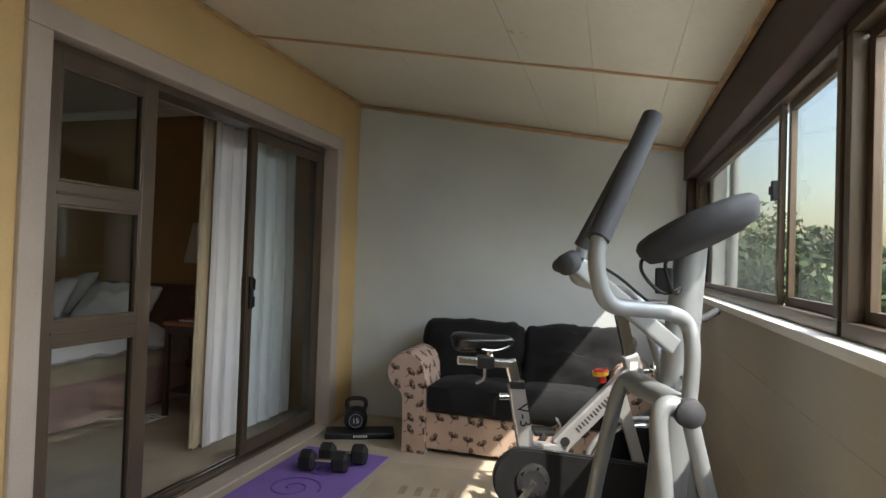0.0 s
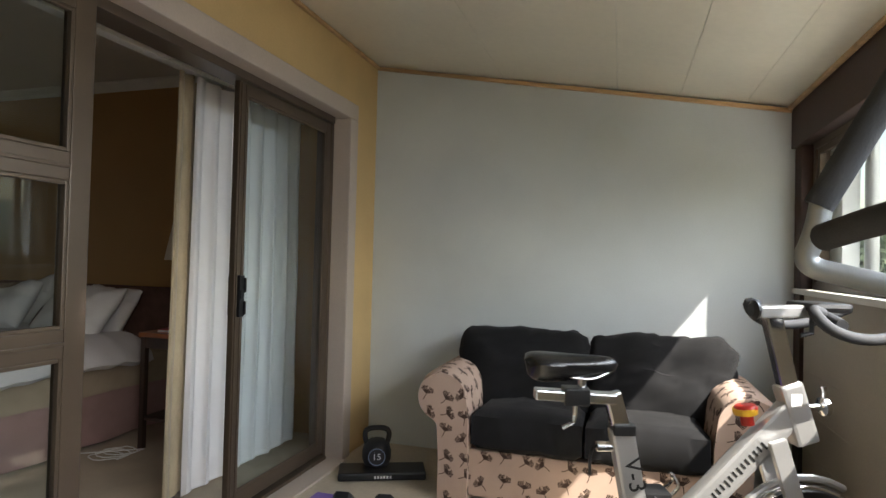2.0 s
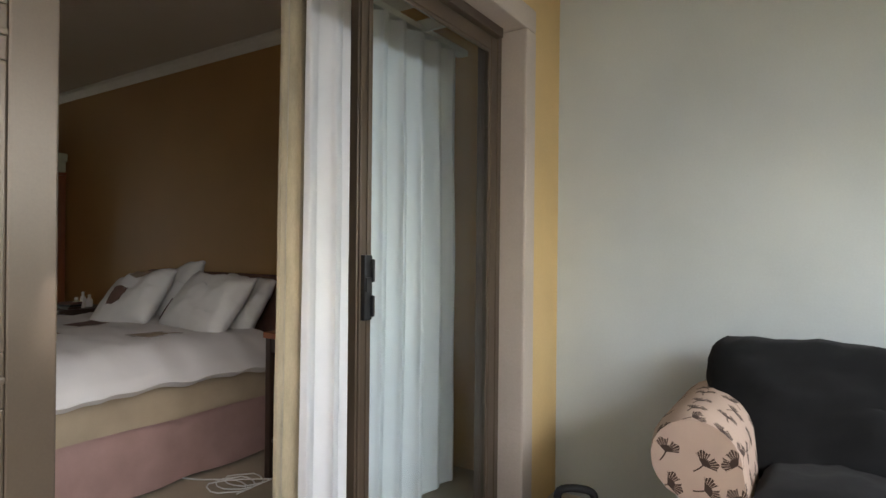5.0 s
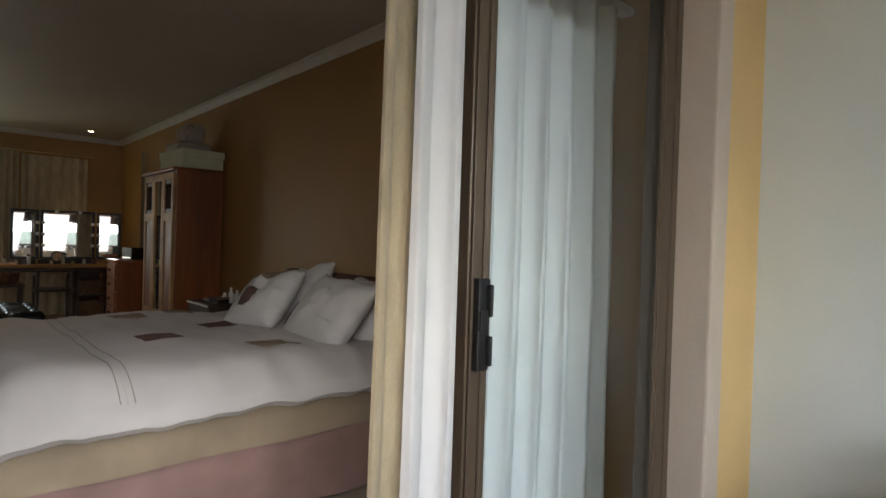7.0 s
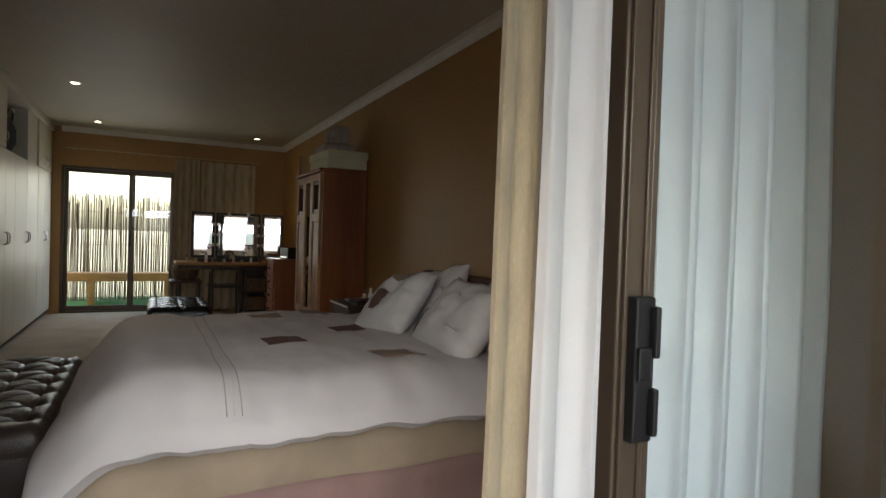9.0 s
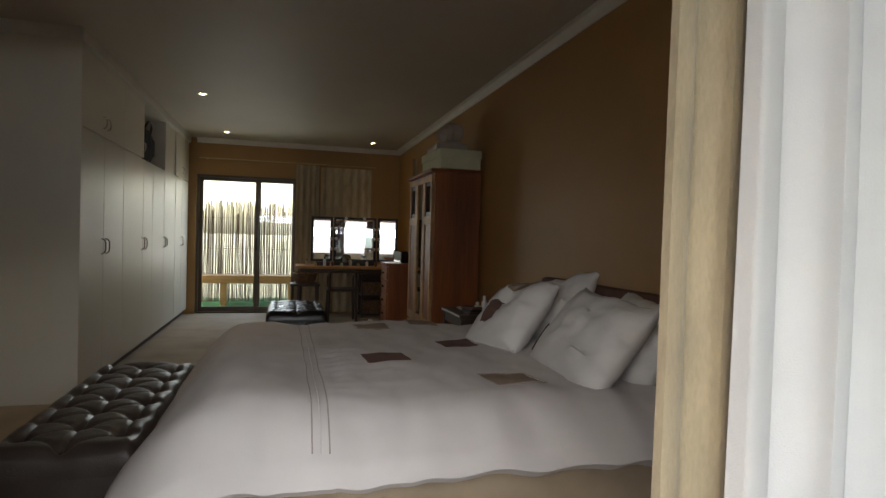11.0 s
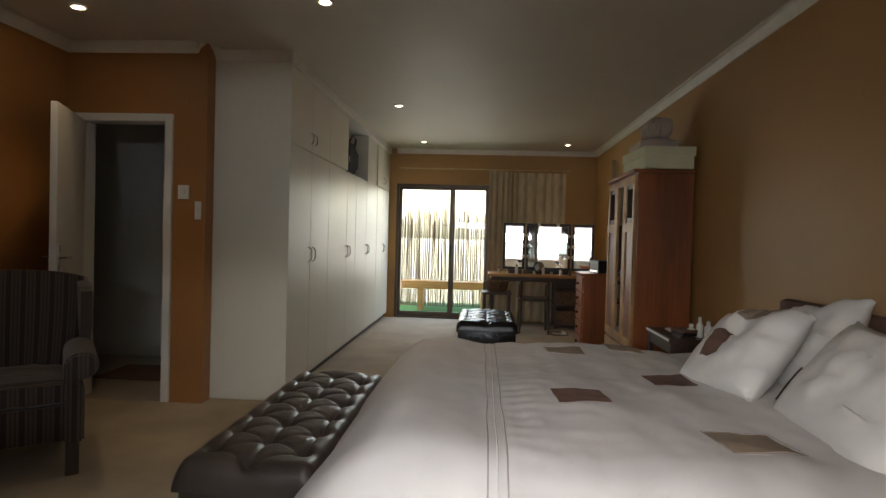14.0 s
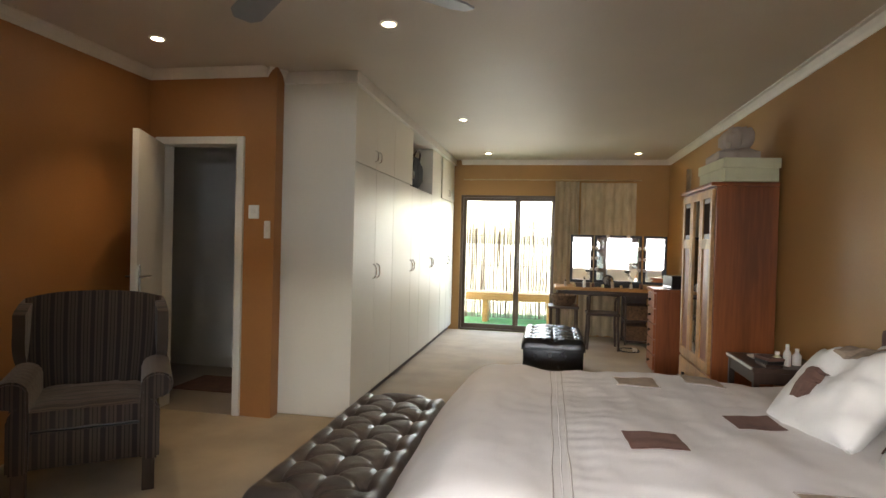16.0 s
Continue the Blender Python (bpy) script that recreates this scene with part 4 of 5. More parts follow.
def swing_arm(top, base, bend, corner, down, foot):
    b, c = Vector(bend), Vector(corner)
    arm = part("swing_arm", tube(E(base, (base[0] - 0.01, base[1], base[2] - 0.06), bend, b.lerp(c, 0.35)[:], corner, (corner[0] + 0.025, corner[1], corner[2] - 0.07), down), 0.019, 14, smooth_steps=3), GREY_STEEL, ell, "bent steel swing arm", True)
    t, b = Vector(E(top)[0]), Vector(E(base)[0])
    part("grip", tube([b + (t - b) * k for k in (-0.04, 0.0, 0.25, 0.5, 0.75, 0.95, 0.99, 1.0)], 0.0245, 16), FOAM, arm, "dark foam grip", True)
    part("lower_leg", tube(E(down, foot), 0.021, 12), GREY_STEEL, arm, smooth=True)


swing_arm((2.197, 2.253, 1.64), (2.089, 2.1, 1.354), (2.1, 2.12, 1.2), (2.285, 2.33, 1.175), (2.3, 2.33, 0.94), (2.41, 2.36, 0.5))
swing_arm((2.165, 2.697, 1.64), (2.022, 2.735, 1.355), (1.99, 2.735, 1.24), (2.2, 2.72, 1.19), (2.27, 2.7, 0.98), (2.38, 2.7, 0.5))
part("pivot_cap", turned([(0.032, 0), (0.036, 0.01), (0.033, 0.03), (0.015, 0.04)], 20, at=E((2.295, 2.31, 0.945))[0], axis=(0.2, -0.95, 0)), FOAM, ell, "black pivot cap", True)
part("pivot_axle", tube(E((2.3, 2.33, 0.94), (2.25, 2.45, 0.945), (2.18, 2.6, 0.95)), 0.032, 16), GREY_STEEL, ell, smooth=True)
part("link_bar", tube(E((2.29, 2.31, 0.95), (2.25, 2.3, 0.965), (2.225, 2.29, 0.93), (2.25, 2.28, 0.74), (2.26, 2.27, 0.3)), 0.022, 12, smooth_steps=2), GREY_STEEL, ell, smooth=True)
part("link_bar", tube(E((2.2, 2.6, 0.955), (2.15, 2.6, 0.955), (2.12, 2.6, 0.82), (2.08, 2.6, 0.62), (2.02, 2.6, 0.2)), 0.022, 12, smooth_steps=2), GREY_STEEL, ell, smooth=True)
pb = part("pulse_beam", beam(E((2.03, 2.3, 1.285))[0], E((2.275, 2.44, 1.08))[0], 0.03, 0.045, 0.006), GREY_STEEL, ell)
part("pulse_bar", tube(E((2.02, 2.26, 1.292), (2.02, 2.33, 1.305), (2.0, 2.42, 1.3), (1.965, 2.53, 1.28)), 0.02, 14, smooth_steps=1), FOAM, pb, "dark pulse grip bar", True)
part("pulse_cap", turned([(0.02, 0), (0.026, 0.008), (0.026, 0.05), (0.02, 0.056)], 16, at=E((2.02, 2.26, 1.29))[0], axis=(-0.2, -0.95, -0.1)), FOAM, pb, "grey end cap", True)
part("cable", tube(E((2.04, 2.33, 1.3), (2.12, 2.38, 1.27), (2.2, 2.42, 1.2), (2.28, 2.45, 1.14)), 0.004, 6, smooth_steps=2), BLACK_ALU, pb)
part("base_rail", beam(E((2.3, 2.5, 0.06))[0], E((1.75, 2.85, 0.06))[0], 0.07, 0.05), GREY_STEEL, ell)
part("base_foot", beam(E((2.2, 2.25, 0.03))[0], E((2.4, 2.8, 0.03))[0], 0.05, 0.05), GREY_STEEL, ell)
part("drive_housing", box(-0.16, -0.1, 0.03, 0.14, 0.12, 0.42, 0.05), FOAM, ell, smooth=True)

# ---- bed ----
BX0, BX1, BY0, BY1 = -3.32, -1.5, 3.12, 5.1
bed = thing("bed", (BX0 + BX1) / 2, BY0, 0, 0, "king-size bed with khaki mattress, pink valance and brown headboard", "bed")
BC = (BX0 + BX1) / 2


def skirt(z0, z1, off, folds, amp, seed):
    """Cloth hung round the near side, the foot and the far side of the bed."""
    w, d = (BX1 - BX0) / 2 + off, BY1 - BY0
    path = [(w, d), (w, -off), (-w, -off), (-w, d)]
    cum = [0, d + off, d + off + 2 * w, 2 * (d + off) + 2 * w]

    def fn(u, v):
        s = u * cum[-1]
        k = 0 if s < cum[1] else 1 if s < cum[2] else 2
        f = (s - cum[k]) / (cum[k + 1] - cum[k])
        a, b = Vector(path[k]), Vector(path[k + 1])
        p = a.lerp(b, f)
        nrm = ((1, 0), (0, -1), (-1, 0))[k]
        wv = amp * (math.sin(s * folds + 2 * noise.noise((s * 2, seed, 0))) * (1 - v) + 0.8 * noise.noise((s * 3, v * 4, seed)))
        return Vector((p.x + nrm[0] * wv, p.y + nrm[1] * wv, z0 + (z1 - z0) * v))
    return sheet(fn, 180, 8, 0.004)


part("bed_base", slab((BX0 - BC + 0.03, 0.03, 0.06, BX1 - BC - 0.03, 1.95, 0.36), bevel=0.02), VALANCE, bed)
part("mattress", box(BX0 - BC, 0.04, 0.35, BX1 - BC, 1.97, 0.6, 0.06), MATTRESS, bed, "khaki covered mattress", True)
part("mattress_cover", skirt(0.33, 0.53, 0.025, 9, 0.012, 3), MATTRESS, bed, "creased khaki mattress cover", True)
part("valance", skirt(0.015, 0.34, 0.0, 14, 0.014, 5), VALANCE, bed, "dusty pink valance to the floor", True)
part("headboard", box(BX0 - BC - 0.02, 1.98, 0.25, BX1 - BC + 0.12, 2.07, 0.98, 0.03), SUEDE, bed, "brown padded headboard", True)


def duvet_z(x, y):
    """The top of the duvet over the bed: soft, rounded down at the open sides, creased."""
    e1, e2, e3 = (-1.40 - x) / 0.3, (x + 3.5) / 0.3, (y - 2.96) / 0.34
    z = 0.695
    for e, drop in ((e1, 0.15), (e2, 0.2), (e3, 0.26)):
        z -= drop * max(0.0, 1 - max(0.0, e)) ** 2.2
    z += 0.03 * math.exp(-((y - 3.3) / 0.16) ** 2) * min(1, max(0, e1 * 0.5)) - 0.02 * max(0, (y - 4.2))
    z += 0.022 * noise.noise((x * 1.6, y * 1.6, 2)) + 0.016 * noise.noise((x * 2.2, y * 6.5, 7)) + 0.007 * noise.noise((x * 5, y * 11, 1)) + 0.003 * noise.noise((x * 16, y * 16, 4)) + 0.01 * noise.ridged_multi_fractal((x * 0.9 + 3, y * 2.6, 5), 0.9, 2.1, 3, 0.7, 2.0) * (y > 3.6)
    g = math.exp(-max(0, y - 3.6) / 0.16) * (y > 3.6)
    z += 0.0022 * g * math.sin(x * 75 + 3 * noise.noise((x * 3, 0, 0)))
    return z


def duvet(u, v):
    x = -3.5 + 2.1 * u
    y = 2.96 + 1.86 * v
    k = max(0, 1 - u / 0.02) if u < 0.02 else 0
    x += 0.008 * noise.noise((v * 6, 3, 0)) * (u > 0.97) + 0.012 * noise.noise((v * 7, 5, 0)) * (u < 0.03)
    y += 0.03 * noise.noise((u * 7, 1, 4)) * (v < 0.03)
    z = duvet_z(x, y)
    if u > 0.995 or u < 0.005:
        z -= 0.03 + 0.006 * noise.noise((v * 5, 8, 1))
    if v < 0.005:
        z -= 0.05 + 0.05 * u
    return Vector((x, y, z))


cover = thing("duvet", BC, 3.9, 0.66, 0, "white cotton duvet with brown suede patches and a stitched seam", "duvet")
OFF = Vector((BC, 3.9, 0.66))
bm = sheet(duvet, 110, 110)
hem = bmesh.ops.extrude_edge_only(bm, edges=[e for e in bm.edges if e.is_boundary])
for v in hem["geom"]:
    if isinstance(v, bmesh.types.BMVert):
        v.co += Vector(((BC - v.co.x) * 0.03, (3.9 - v.co.y) * 0.03, -0.025))
part("cover", moved(bm, Matrix.Translation(-OFF)), LINEN, cover, smooth=True)
for k, y in enumerate((3.535, 3.56, 3.585)):
    pts = [Vector((x, y + 0.006 * noise.noise((x * 4, k, 0)), duvet_z(x, y) + 0.002)) - OFF for x in [-3.46 + 0.03 * i for i in range(68)]]
    part("seam", tube(pts, 0.0022, 5), STITCH if k != 1 else LINEN, cover, "row of stitching")


def patch(x, y, w, d, mat, rz=0):
    c, s = math.cos(math.radians(rz)), math.sin(math.radians(rz))

    def fn(u, v):
        a, b = (u - 0.5) * w, (v - 0.5) * d
        px, py = x + a * c - b * s, y + a * s + b * c
        return Vector((px, py, duvet_z(px, py) + 0.003)) - OFF
    part("patch", sheet(fn, 8, 8, -0.002), mat, cover, "sewn-on suede patch")
    if mat is SUEDE_TAN:
        pts = [fn(u, v) + Vector((0, 0, 0.002)) for u, v in ((-.04, -.04), (1.04, -.04), (1.04, 1.04), (-.04, 1.04), (-.04, -.04))]
        part("patch_stitching", tube(pts, 0.002, 5), STITCH, cover)


patch(-2.19, 3.865, 0.17, 0.18, SUEDE, 4)
patch(-2.55, 4.285, 0.17, 0.17, SUEDE, 4)
patch(-1.81, 4.28, 0.17, 0.19, SUEDE_TAN, 6)
patch(-3.05, 3.93, 0.14, 0.18, SUEDE_TAN, 3)
patch(-3.17, 4.25, 0.15, 0.17, SUEDE_TAN, 0)


def pillow(x, y, z, rx, ry, rz, w, h, t, seed, label, spots=()):
    p = thing("pillow", x, y, z, 0, label, "pillow", "pillows on the bed")
    m = pose(0, 0, 0, rx, ry, rz)
    part("case", moved(cushion(w, h, t, 0.5, 20, seed, 0.02, 0.12), m), PILLOW, p, smooth=True)
    for cu, cv, sw, sh, mat in spots:
        def fn(a, b):
            u, v = 2 * (cu + (a - 0.5) * sw) / w, 2 * (cv + (b - 0.5) * sh) / h
            e = (1 - abs(u) ** 3) * (1 - abs(v) ** 3)
            k = 0.02 * noise.noise((u * 2.2 + seed * 7, v * 2.2, seed)) + 0.01 * noise.noise((u * 6 + seed, v * 6, seed * 3))
            return Vector((w / 2 * u * (1 - 0.05 * (1 - v * v) * abs(u)) + k, h / 2 * v * (1 - 0.05 * (1 - u * u) * abs(v)) + k, t / 2 * (0.12 + 0.88 * max(0, e) ** 0.5) + k * (0.3 + e) + 0.006))
        part("patch", moved(sheet(fn, 8, 8), m), mat, p, "sewn-on suede patch")
    return p


pillow(-1.92, 4.66, 0.82, 52, 2, -3, 0.60, 0.42, 0.19, 3, "large white cotton pillow leaning on the headboard", ((-0.29, -0.1, 0.07, 0.13, SUEDE),))
pillow(-1.94, 4.89, 0.80, 60, 3, -8, 0.54, 0.40, 0.16, 5, "plain white pillow behind the larger one")
pillow(-2.54, 4.56, 0.82, 48, -8, 10, 0.50, 0.42, 0.18, 8, "white cushion with sewn-on brown suede patches", ((-0.02, -0.02, 0.12, 0.14, SUEDE), (0.06, 0.16, 0.18, 0.09, SUEDE_TAN)))
pillow(-2.62, 4.84, 0.83, 58, -12, 6, 0.56, 0.42, 0.17, 12, "white pillow standing against the headboard")


# ---- tufted bench at the foot ----
def tufted(name, x0, x1, y0, y1, z_top, nx, ny, mat, label, category, legs=True):
    th = thing(name, (x0 + x1) / 2, (y0 + y1) / 2, 0, 0, label, category)
    w, d = x1 - x0, y1 - y0
    part("body", box(-w / 2 + 0.015, -d / 2 + 0.015, 0.05, w / 2 - 0.015, d / 2 - 0.015, z_top - 0.11, 0.015), mat, th, smooth=True)
    pts = [((i + 0.5 + (0.25 if j % 2 else -0.25)) / nx * w - w / 2, (j + 0.5) / ny * d - d / 2) for i in range(nx) for j in range(ny)]

    def fn(u, v):
        x, y = (u - 0.5) * w, (v - 0.5) * d
        ex = min(u, 1 - u) * w / 0.05
        ey = min(v, 1 - v) * d / 0.05
        z = z_top - 0.05 * max(0, 1 - ex) ** 2 - 0.05 * max(0, 1 - ey) ** 2
        q = sorted(((x - a) ** 2 + (y - b) ** 2, a, b) for a, b in pts)[:2]
        r = math.sqrt(q[0][0])
        z -= 0.032 * math.exp(-(r / 0.028) ** 2) + 0.012 * math.exp(-(r / 0.06) ** 2)
        dd = abs(math.sqrt(q[1][0]) - r)
        mid = abs((x - q[0][1]) * (q[1][2] - q[0][2]) - (y - q[0][2]) * (q[1][1] - q[0][1])) / max(1e-4, math.dist(q[0][1:], q[1][1:]))
        z -= 0.012 * math.exp(-(mid / 0.007) ** 2)
        return Vector((x, y, z + 0.003 * noise.noise((x * 14, y * 14, 3))))
    bm = sheet(fn, int(w / 0.012), int(d / 0.012))
    edge = [e for e in bm.edges if e.is_boundary]
    r = bmesh.ops.extrude_edge_only(bm, edges=edge)
    for v in r["geom"]:
        if isinstance(v, bmesh.types.BMVert):
            v.co.z = z_top - 0.115
    part("lid", bm, mat, th, "deep-buttoned leather lid", True)
    for a, b in pts:
        part("button", turned([(0.009, 0), (0.009, 0.004), (0.004, 0.008)], 8, at=(a, b, z_top - 0.042)), mat, th)
    for sx in (-1, 1):
        for sy in (-1, 1):
            part("foot", slab((sx * (w / 2 - 0.06) - 0.025, sy * (d / 2 - 0.06) - 0.025, 0, sx * (w / 2 - 0.06) + 0.025, sy * (d / 2 - 0.06) + 0.025, 0.06), bevel=0.004), DARK_WOOD, th)
    return th


tufted("storage_bench", -3.52, -2.07, 2.44, 2.95, 0.45, 7, 3, LEATHER, "dark brown buttoned leather storage bench at the bed's foot", "bench")
tufted("ottoman", -6.93, -5.85, 3.27, 3.88, 0.43, 5, 3, BLACK_LEATHER, "black buttoned leather ottoman on the carpet", "ottoman")


# ---- bedside tables ----
def bedside(x0, x1, y0, y1, h, top, label):
    th = thing("bedside_table", x0, y0, 0, 0, label, "bedside table", "bedside tables")
    w, d = x1 - x0, y1 - y0
    part("tabletop", box(0, 0, h - 0.03, w, d, h, 0.004), top, th)
    for x in (0.01, w - 0.045):
        for y in (0.01, d - 0.045):
            part("leg", slab((x, y, 0, x + 0.035, y + 0.035, h - 0.03), bevel=0.003), DARK_WOOD, th)
    part("apron", slab((0.045, 0.015, h - 0.1, w - 0.045, 0.03, h - 0.03), (0.045, d - 0.03, h - 0.1, w - 0.045, d - 0.015, h - 0.03), (0.015, 0.045, h - 0.1, 0.03, d - 0.045, h - 0.03), (w - 0.03, 0.045, h - 0.1, w - 0.015, d - 0.045, h - 0.03)), DARK_WOOD, th)
    part("shelf", slab((0.02, 0.02, 0.18, w - 0.02, d - 0.02, 0.2), bevel=0.003), DARK_WOOD, th)
    return th


bedside(-1.22, -0.8, 4.5, 4.95, 0.735, RED_WOOD, "dark wooden bedside table with a red-brown top")
t2 = bedside(-4.42, -3.9, 4.72, 5.15, 0.645, DARK_WOOD, "dark wooden bedside table between bed and wardrobe")
part("edge_strip", slab((-0.002, -0.002, 0.625, 0.5, -0.0, 0.64)), WHITE_PLASTIC, t2)
lamp = thing("table_lamp", -1.08, 4.76, 0.735, 0, "unlit table lamp with a cream shade on the bedside table", "lamp")
part("base", turned([(0.06, 0), (0.065, 0.01), (0.03, 0.04), (0.045, 0.12), (0.05, 0.22), (0.025, 0.33), (0.012, 0.4), (0.012, 0.48)], 22), DARK_WOOD, lamp, smooth=True)
part("shade", sheet(lambda u, v: Vector(((0.15 - 0.06 * v) * math.cos(u * math.tau), (0.15 - 0.06 * v) * math.sin(u * math.tau), 0.46 + 0.32 * v)), 32, 4, 0.003, closed=True), SHADE, lamp, "cream cloth shade", True)
cable = thing("cable", -1.25, 4.3, 0, 0, "loose white charging cable coiled on the carpet", "cable")
part("wire", tube([(0.1 * math.cos(k * 0.5) * (1 + 0.2 * math.sin(k)), 0.09 * math.sin(k * 0.5) + 0.004 * k, 0.006 + 0.002 * (k % 3)) for k in range(40)] + [(-0.2, 0.0, 0.005), (-0.28, -0.03, 0.005)], 0.0035, 6), WHITE_PLASTIC, cable)
book = thing("red_book", -1.02, 4.62, 0.735, 8, "red-covered book lying on the bedside table", "book")
part("cover", box(-0.1, -0.07, 0, 0.1, 0.07, 0.02, 0.002), RED, book)
part("pages", slab((-0.096, -0.071, 0.003, 0.101, 0.066, 0.017)), PALE_INK, book)
dish = thing("dish", -4.2, 4.85, 0.645, 0, "small white dish on the bedside table", "dish")
part("bowl", turned([(0.03, 0), (0.045, 0.004), (0.07, 0.02), (0.066, 0.022), (0.04, 0.008), (0.0, 0.007)], 22), WHITE_PLASTIC, dish, smooth=True)
for k, (x, y, h, r) in enumerate(((-4.02, 4.95, 0.13, 0.022), (-3.98, 4.88, 0.09, 0.028), (-4.06, 5.02, 0.1, 0.025))):
    bt = thing("bottle", x, y, 0.645, 0, "small clear toiletry bottle on the bedside table", "bottle", "bottles on the bedside table")
    part("body", turned([(r, 0), (r, h * 0.6), (r * 0.5, h * 0.75), (r * 0.4, h * 0.8)], 16), (WHITE_PLASTIC, CREAM_BOX, LINING)[k], bt, smooth=True)
    part("cap", turned([(r * 0.5, h * 0.8), (r * 0.5, h), (r * 0.4, h * 1.02)], 14), WHITE_PLASTIC, bt)
bs = thing("book_stack", -4.1, 4.80, 0.645, 5, "small stack of dark books on the bedside table", "books")
for k in range(3):
    part("book", moved(box(-0.07, -0.05, 0, 0.07, 0.05, 0.018, 0.002), pose(0.11, 0.03, 0.019 * k, 0, 0, 7 * k)), (DARK_WOOD, BLACK_ALU, SUEDE)[k], bs)

# ---- built-in wardrobe ----
WY = 2.056
wr = thing("built_in_wardrobe", -4.3, 1.45, 0, 0, "cream laminate built-in wardrobe with tall doors and top cupboards", "wardrobe")
part("side_panel", slab((-0.03, -0.01, 0.0, 0.0, WY - 1.45 + 0.018, RC - 0.09), bevel=0.003), WARDROBE, wr)
part("top_trim", slab((-4.62, 0.0, RC - 0.09, 0.012, WY - 1.45 + 0.028, RC), bevel=0.006), CORNICE, wr)
part("carcass", slab((-4.63, 0.0, 0.09, -3.04, WY - 1.47, RC - 0.09), (-2.86, 0.0, 0.09, -0.03, WY - 1.47, 1.93), (-1.86, 0.0, 1.93, -0.03, WY - 1.47, RC - 0.09)), WARDROBE, wr)
# back of the recess is coloured dark, unlike the cream doors
part("niche_back", slab((-3.04, 0.0, 1.93, -1.86, 0.05, RC - 0.09)), DARK_WOOD, wr, "dark-coloured back of the open recess")
part("plinth", slab((-4.63, 0.05, 0.0, -0.03, WY - 1.50, 0.09)), DARK_WOOD, wr)
edges = [-4.3, -4.9, -5.46, -6.19, -6.62, -7.22, -7.92, -8.4, -8.92]
fy = WY - 1.45
for k, (a, b) in enumerate(zip(edges, edges[1:])):
    gap = 0.003 if k != 6 else 0.012
    dr = part("door", box(b + 4.3 + 0.003, fy - 0.018, 0.075, a + 4.3 - gap, fy, 1.925, 0.0025), WARDROBE, wr)
    hx = (b + 4.3 + 0.05) if k % 2 == 0 else (a + 4.3 - 0.05)
    part("handle", tube([(hx, fy, 1.02), (hx, fy + 0.028, 1.035), (hx, fy + 0.03, 1.08), (hx, fy + 0.028, 1.125), (hx, fy, 1.14)], 0.006, 8, smooth_steps=2), CHROME, dr, "curved satin metal pull")
    if not (-7.3 < a < -6.0):
        ud = part("upper_door", box(b + 4.3 + 0.003, fy - 0.018, 1.938, a + 4.3 - gap, fy, RC - 0.095, 0.0025), WARDROBE, wr)
        part("handle", tube([(hx, fy, 2.0), (hx, fy + 0.026, 2.01), (hx, fy + 0.026, 2.08), (hx, fy, 2.09)], 0.005, 8, smooth_steps=1), CHROME, ud)
bag = thing("bag", -6.7, 1.85, 1.93, 0, "dark bag stuffed in the open wardrobe recess", "bag")
part("body", moved(cushion(0.5, 0.3, 0.4, 0.4, 10, 4, 0.03, 0.4), pose(0, 0, 0.2)), BLACK_CLOTH, bag, smooth=True)
part("strap", tube([(-0.15, 0.12, 0.35), (-0.1, 0.15, 0.46), (0.1, 0.15, 0.46), (0.15, 0.12, 0.35)], 0.012, 8, smooth_steps=2), DARK_WOOD, bag)

# ---- bedroom door and switches ----
hinge = thing("door_2", -4.15, 0.575, 0, 23, "white painted panelled door standing open into the room", "door", kind="structure")
part("leaf", box(0, -0.02, 0.01, 0.655, 0.02, 2.035, 0.003), WHITE_PAINT, hinge)
for s in (-1, 1):
    hp = part("door_handle", box(0.585, s * 0.024 - 0.004, 0.94, 0.625, s * 0.024 + 0.004, 1.14, 0.003), CHROME, hinge, "chrome lever handle plate")
    part("lever", tube([(0.605, s * 0.02, 1.06), (0.605, s * 0.06, 1.06), (0.55, s * 0.065, 1.06), (0.5, s * 0.065, 1.058)], 0.008, 8), CHROME, hp)
cup = thing("passage_cupboard", -5.6, 0.0, 0, 0, "white passage cupboard with two handled doors", "cupboard")
for k in range(2):
    d = part("door", box(0.0, 0.02 + 0.45 * k, 0.1, 0.022, 0.465 + 0.45 * k, 2.2, 0.003), WHITE_PAINT, cup)
    hy = 0.43 + 0.08 * k
    part("handle", tube([(0.022, hy, 1.1), (0.045, hy, 1.11), (0.045, hy, 1.22), (0.022, hy, 1.23)], 0.006, 8), CHROME, d)
part("plinth", slab((0, 0.0, 0, 0.015, 0.92, 0.1)), WHITE_PAINT, cup)
pm = thing("passage_mat", -4.95, 0.65, 0, 0, "small dark red door mat on the passage floor", "mat")
part("mat", box(-0.25, -0.35, 0, 0.25, 0.3, 0.01, 0.003), SUEDE, pm)
for y, z, w, h, nm, lb in ((1.34, 1.53, 0.08, 0.1, "thermostat", "white plastic control box on the wall"), (1.45, 1.40, 0.045, 0.13, "light_switch", "white plastic light switch plate")):
    sw = thing(nm, -4.17, y, z, 0, lb, nm.replace("_", " "))
    part("plate", box(0, -w / 2, -h / 2, 0.015, w / 2, h / 2, 0.003), WHITE_PLASTIC, sw)
    part("rocker", box(0.014, -w / 5, -h / 6, 0.02, w / 5, h / 6, 0.002), WHITE_PAINT, sw)

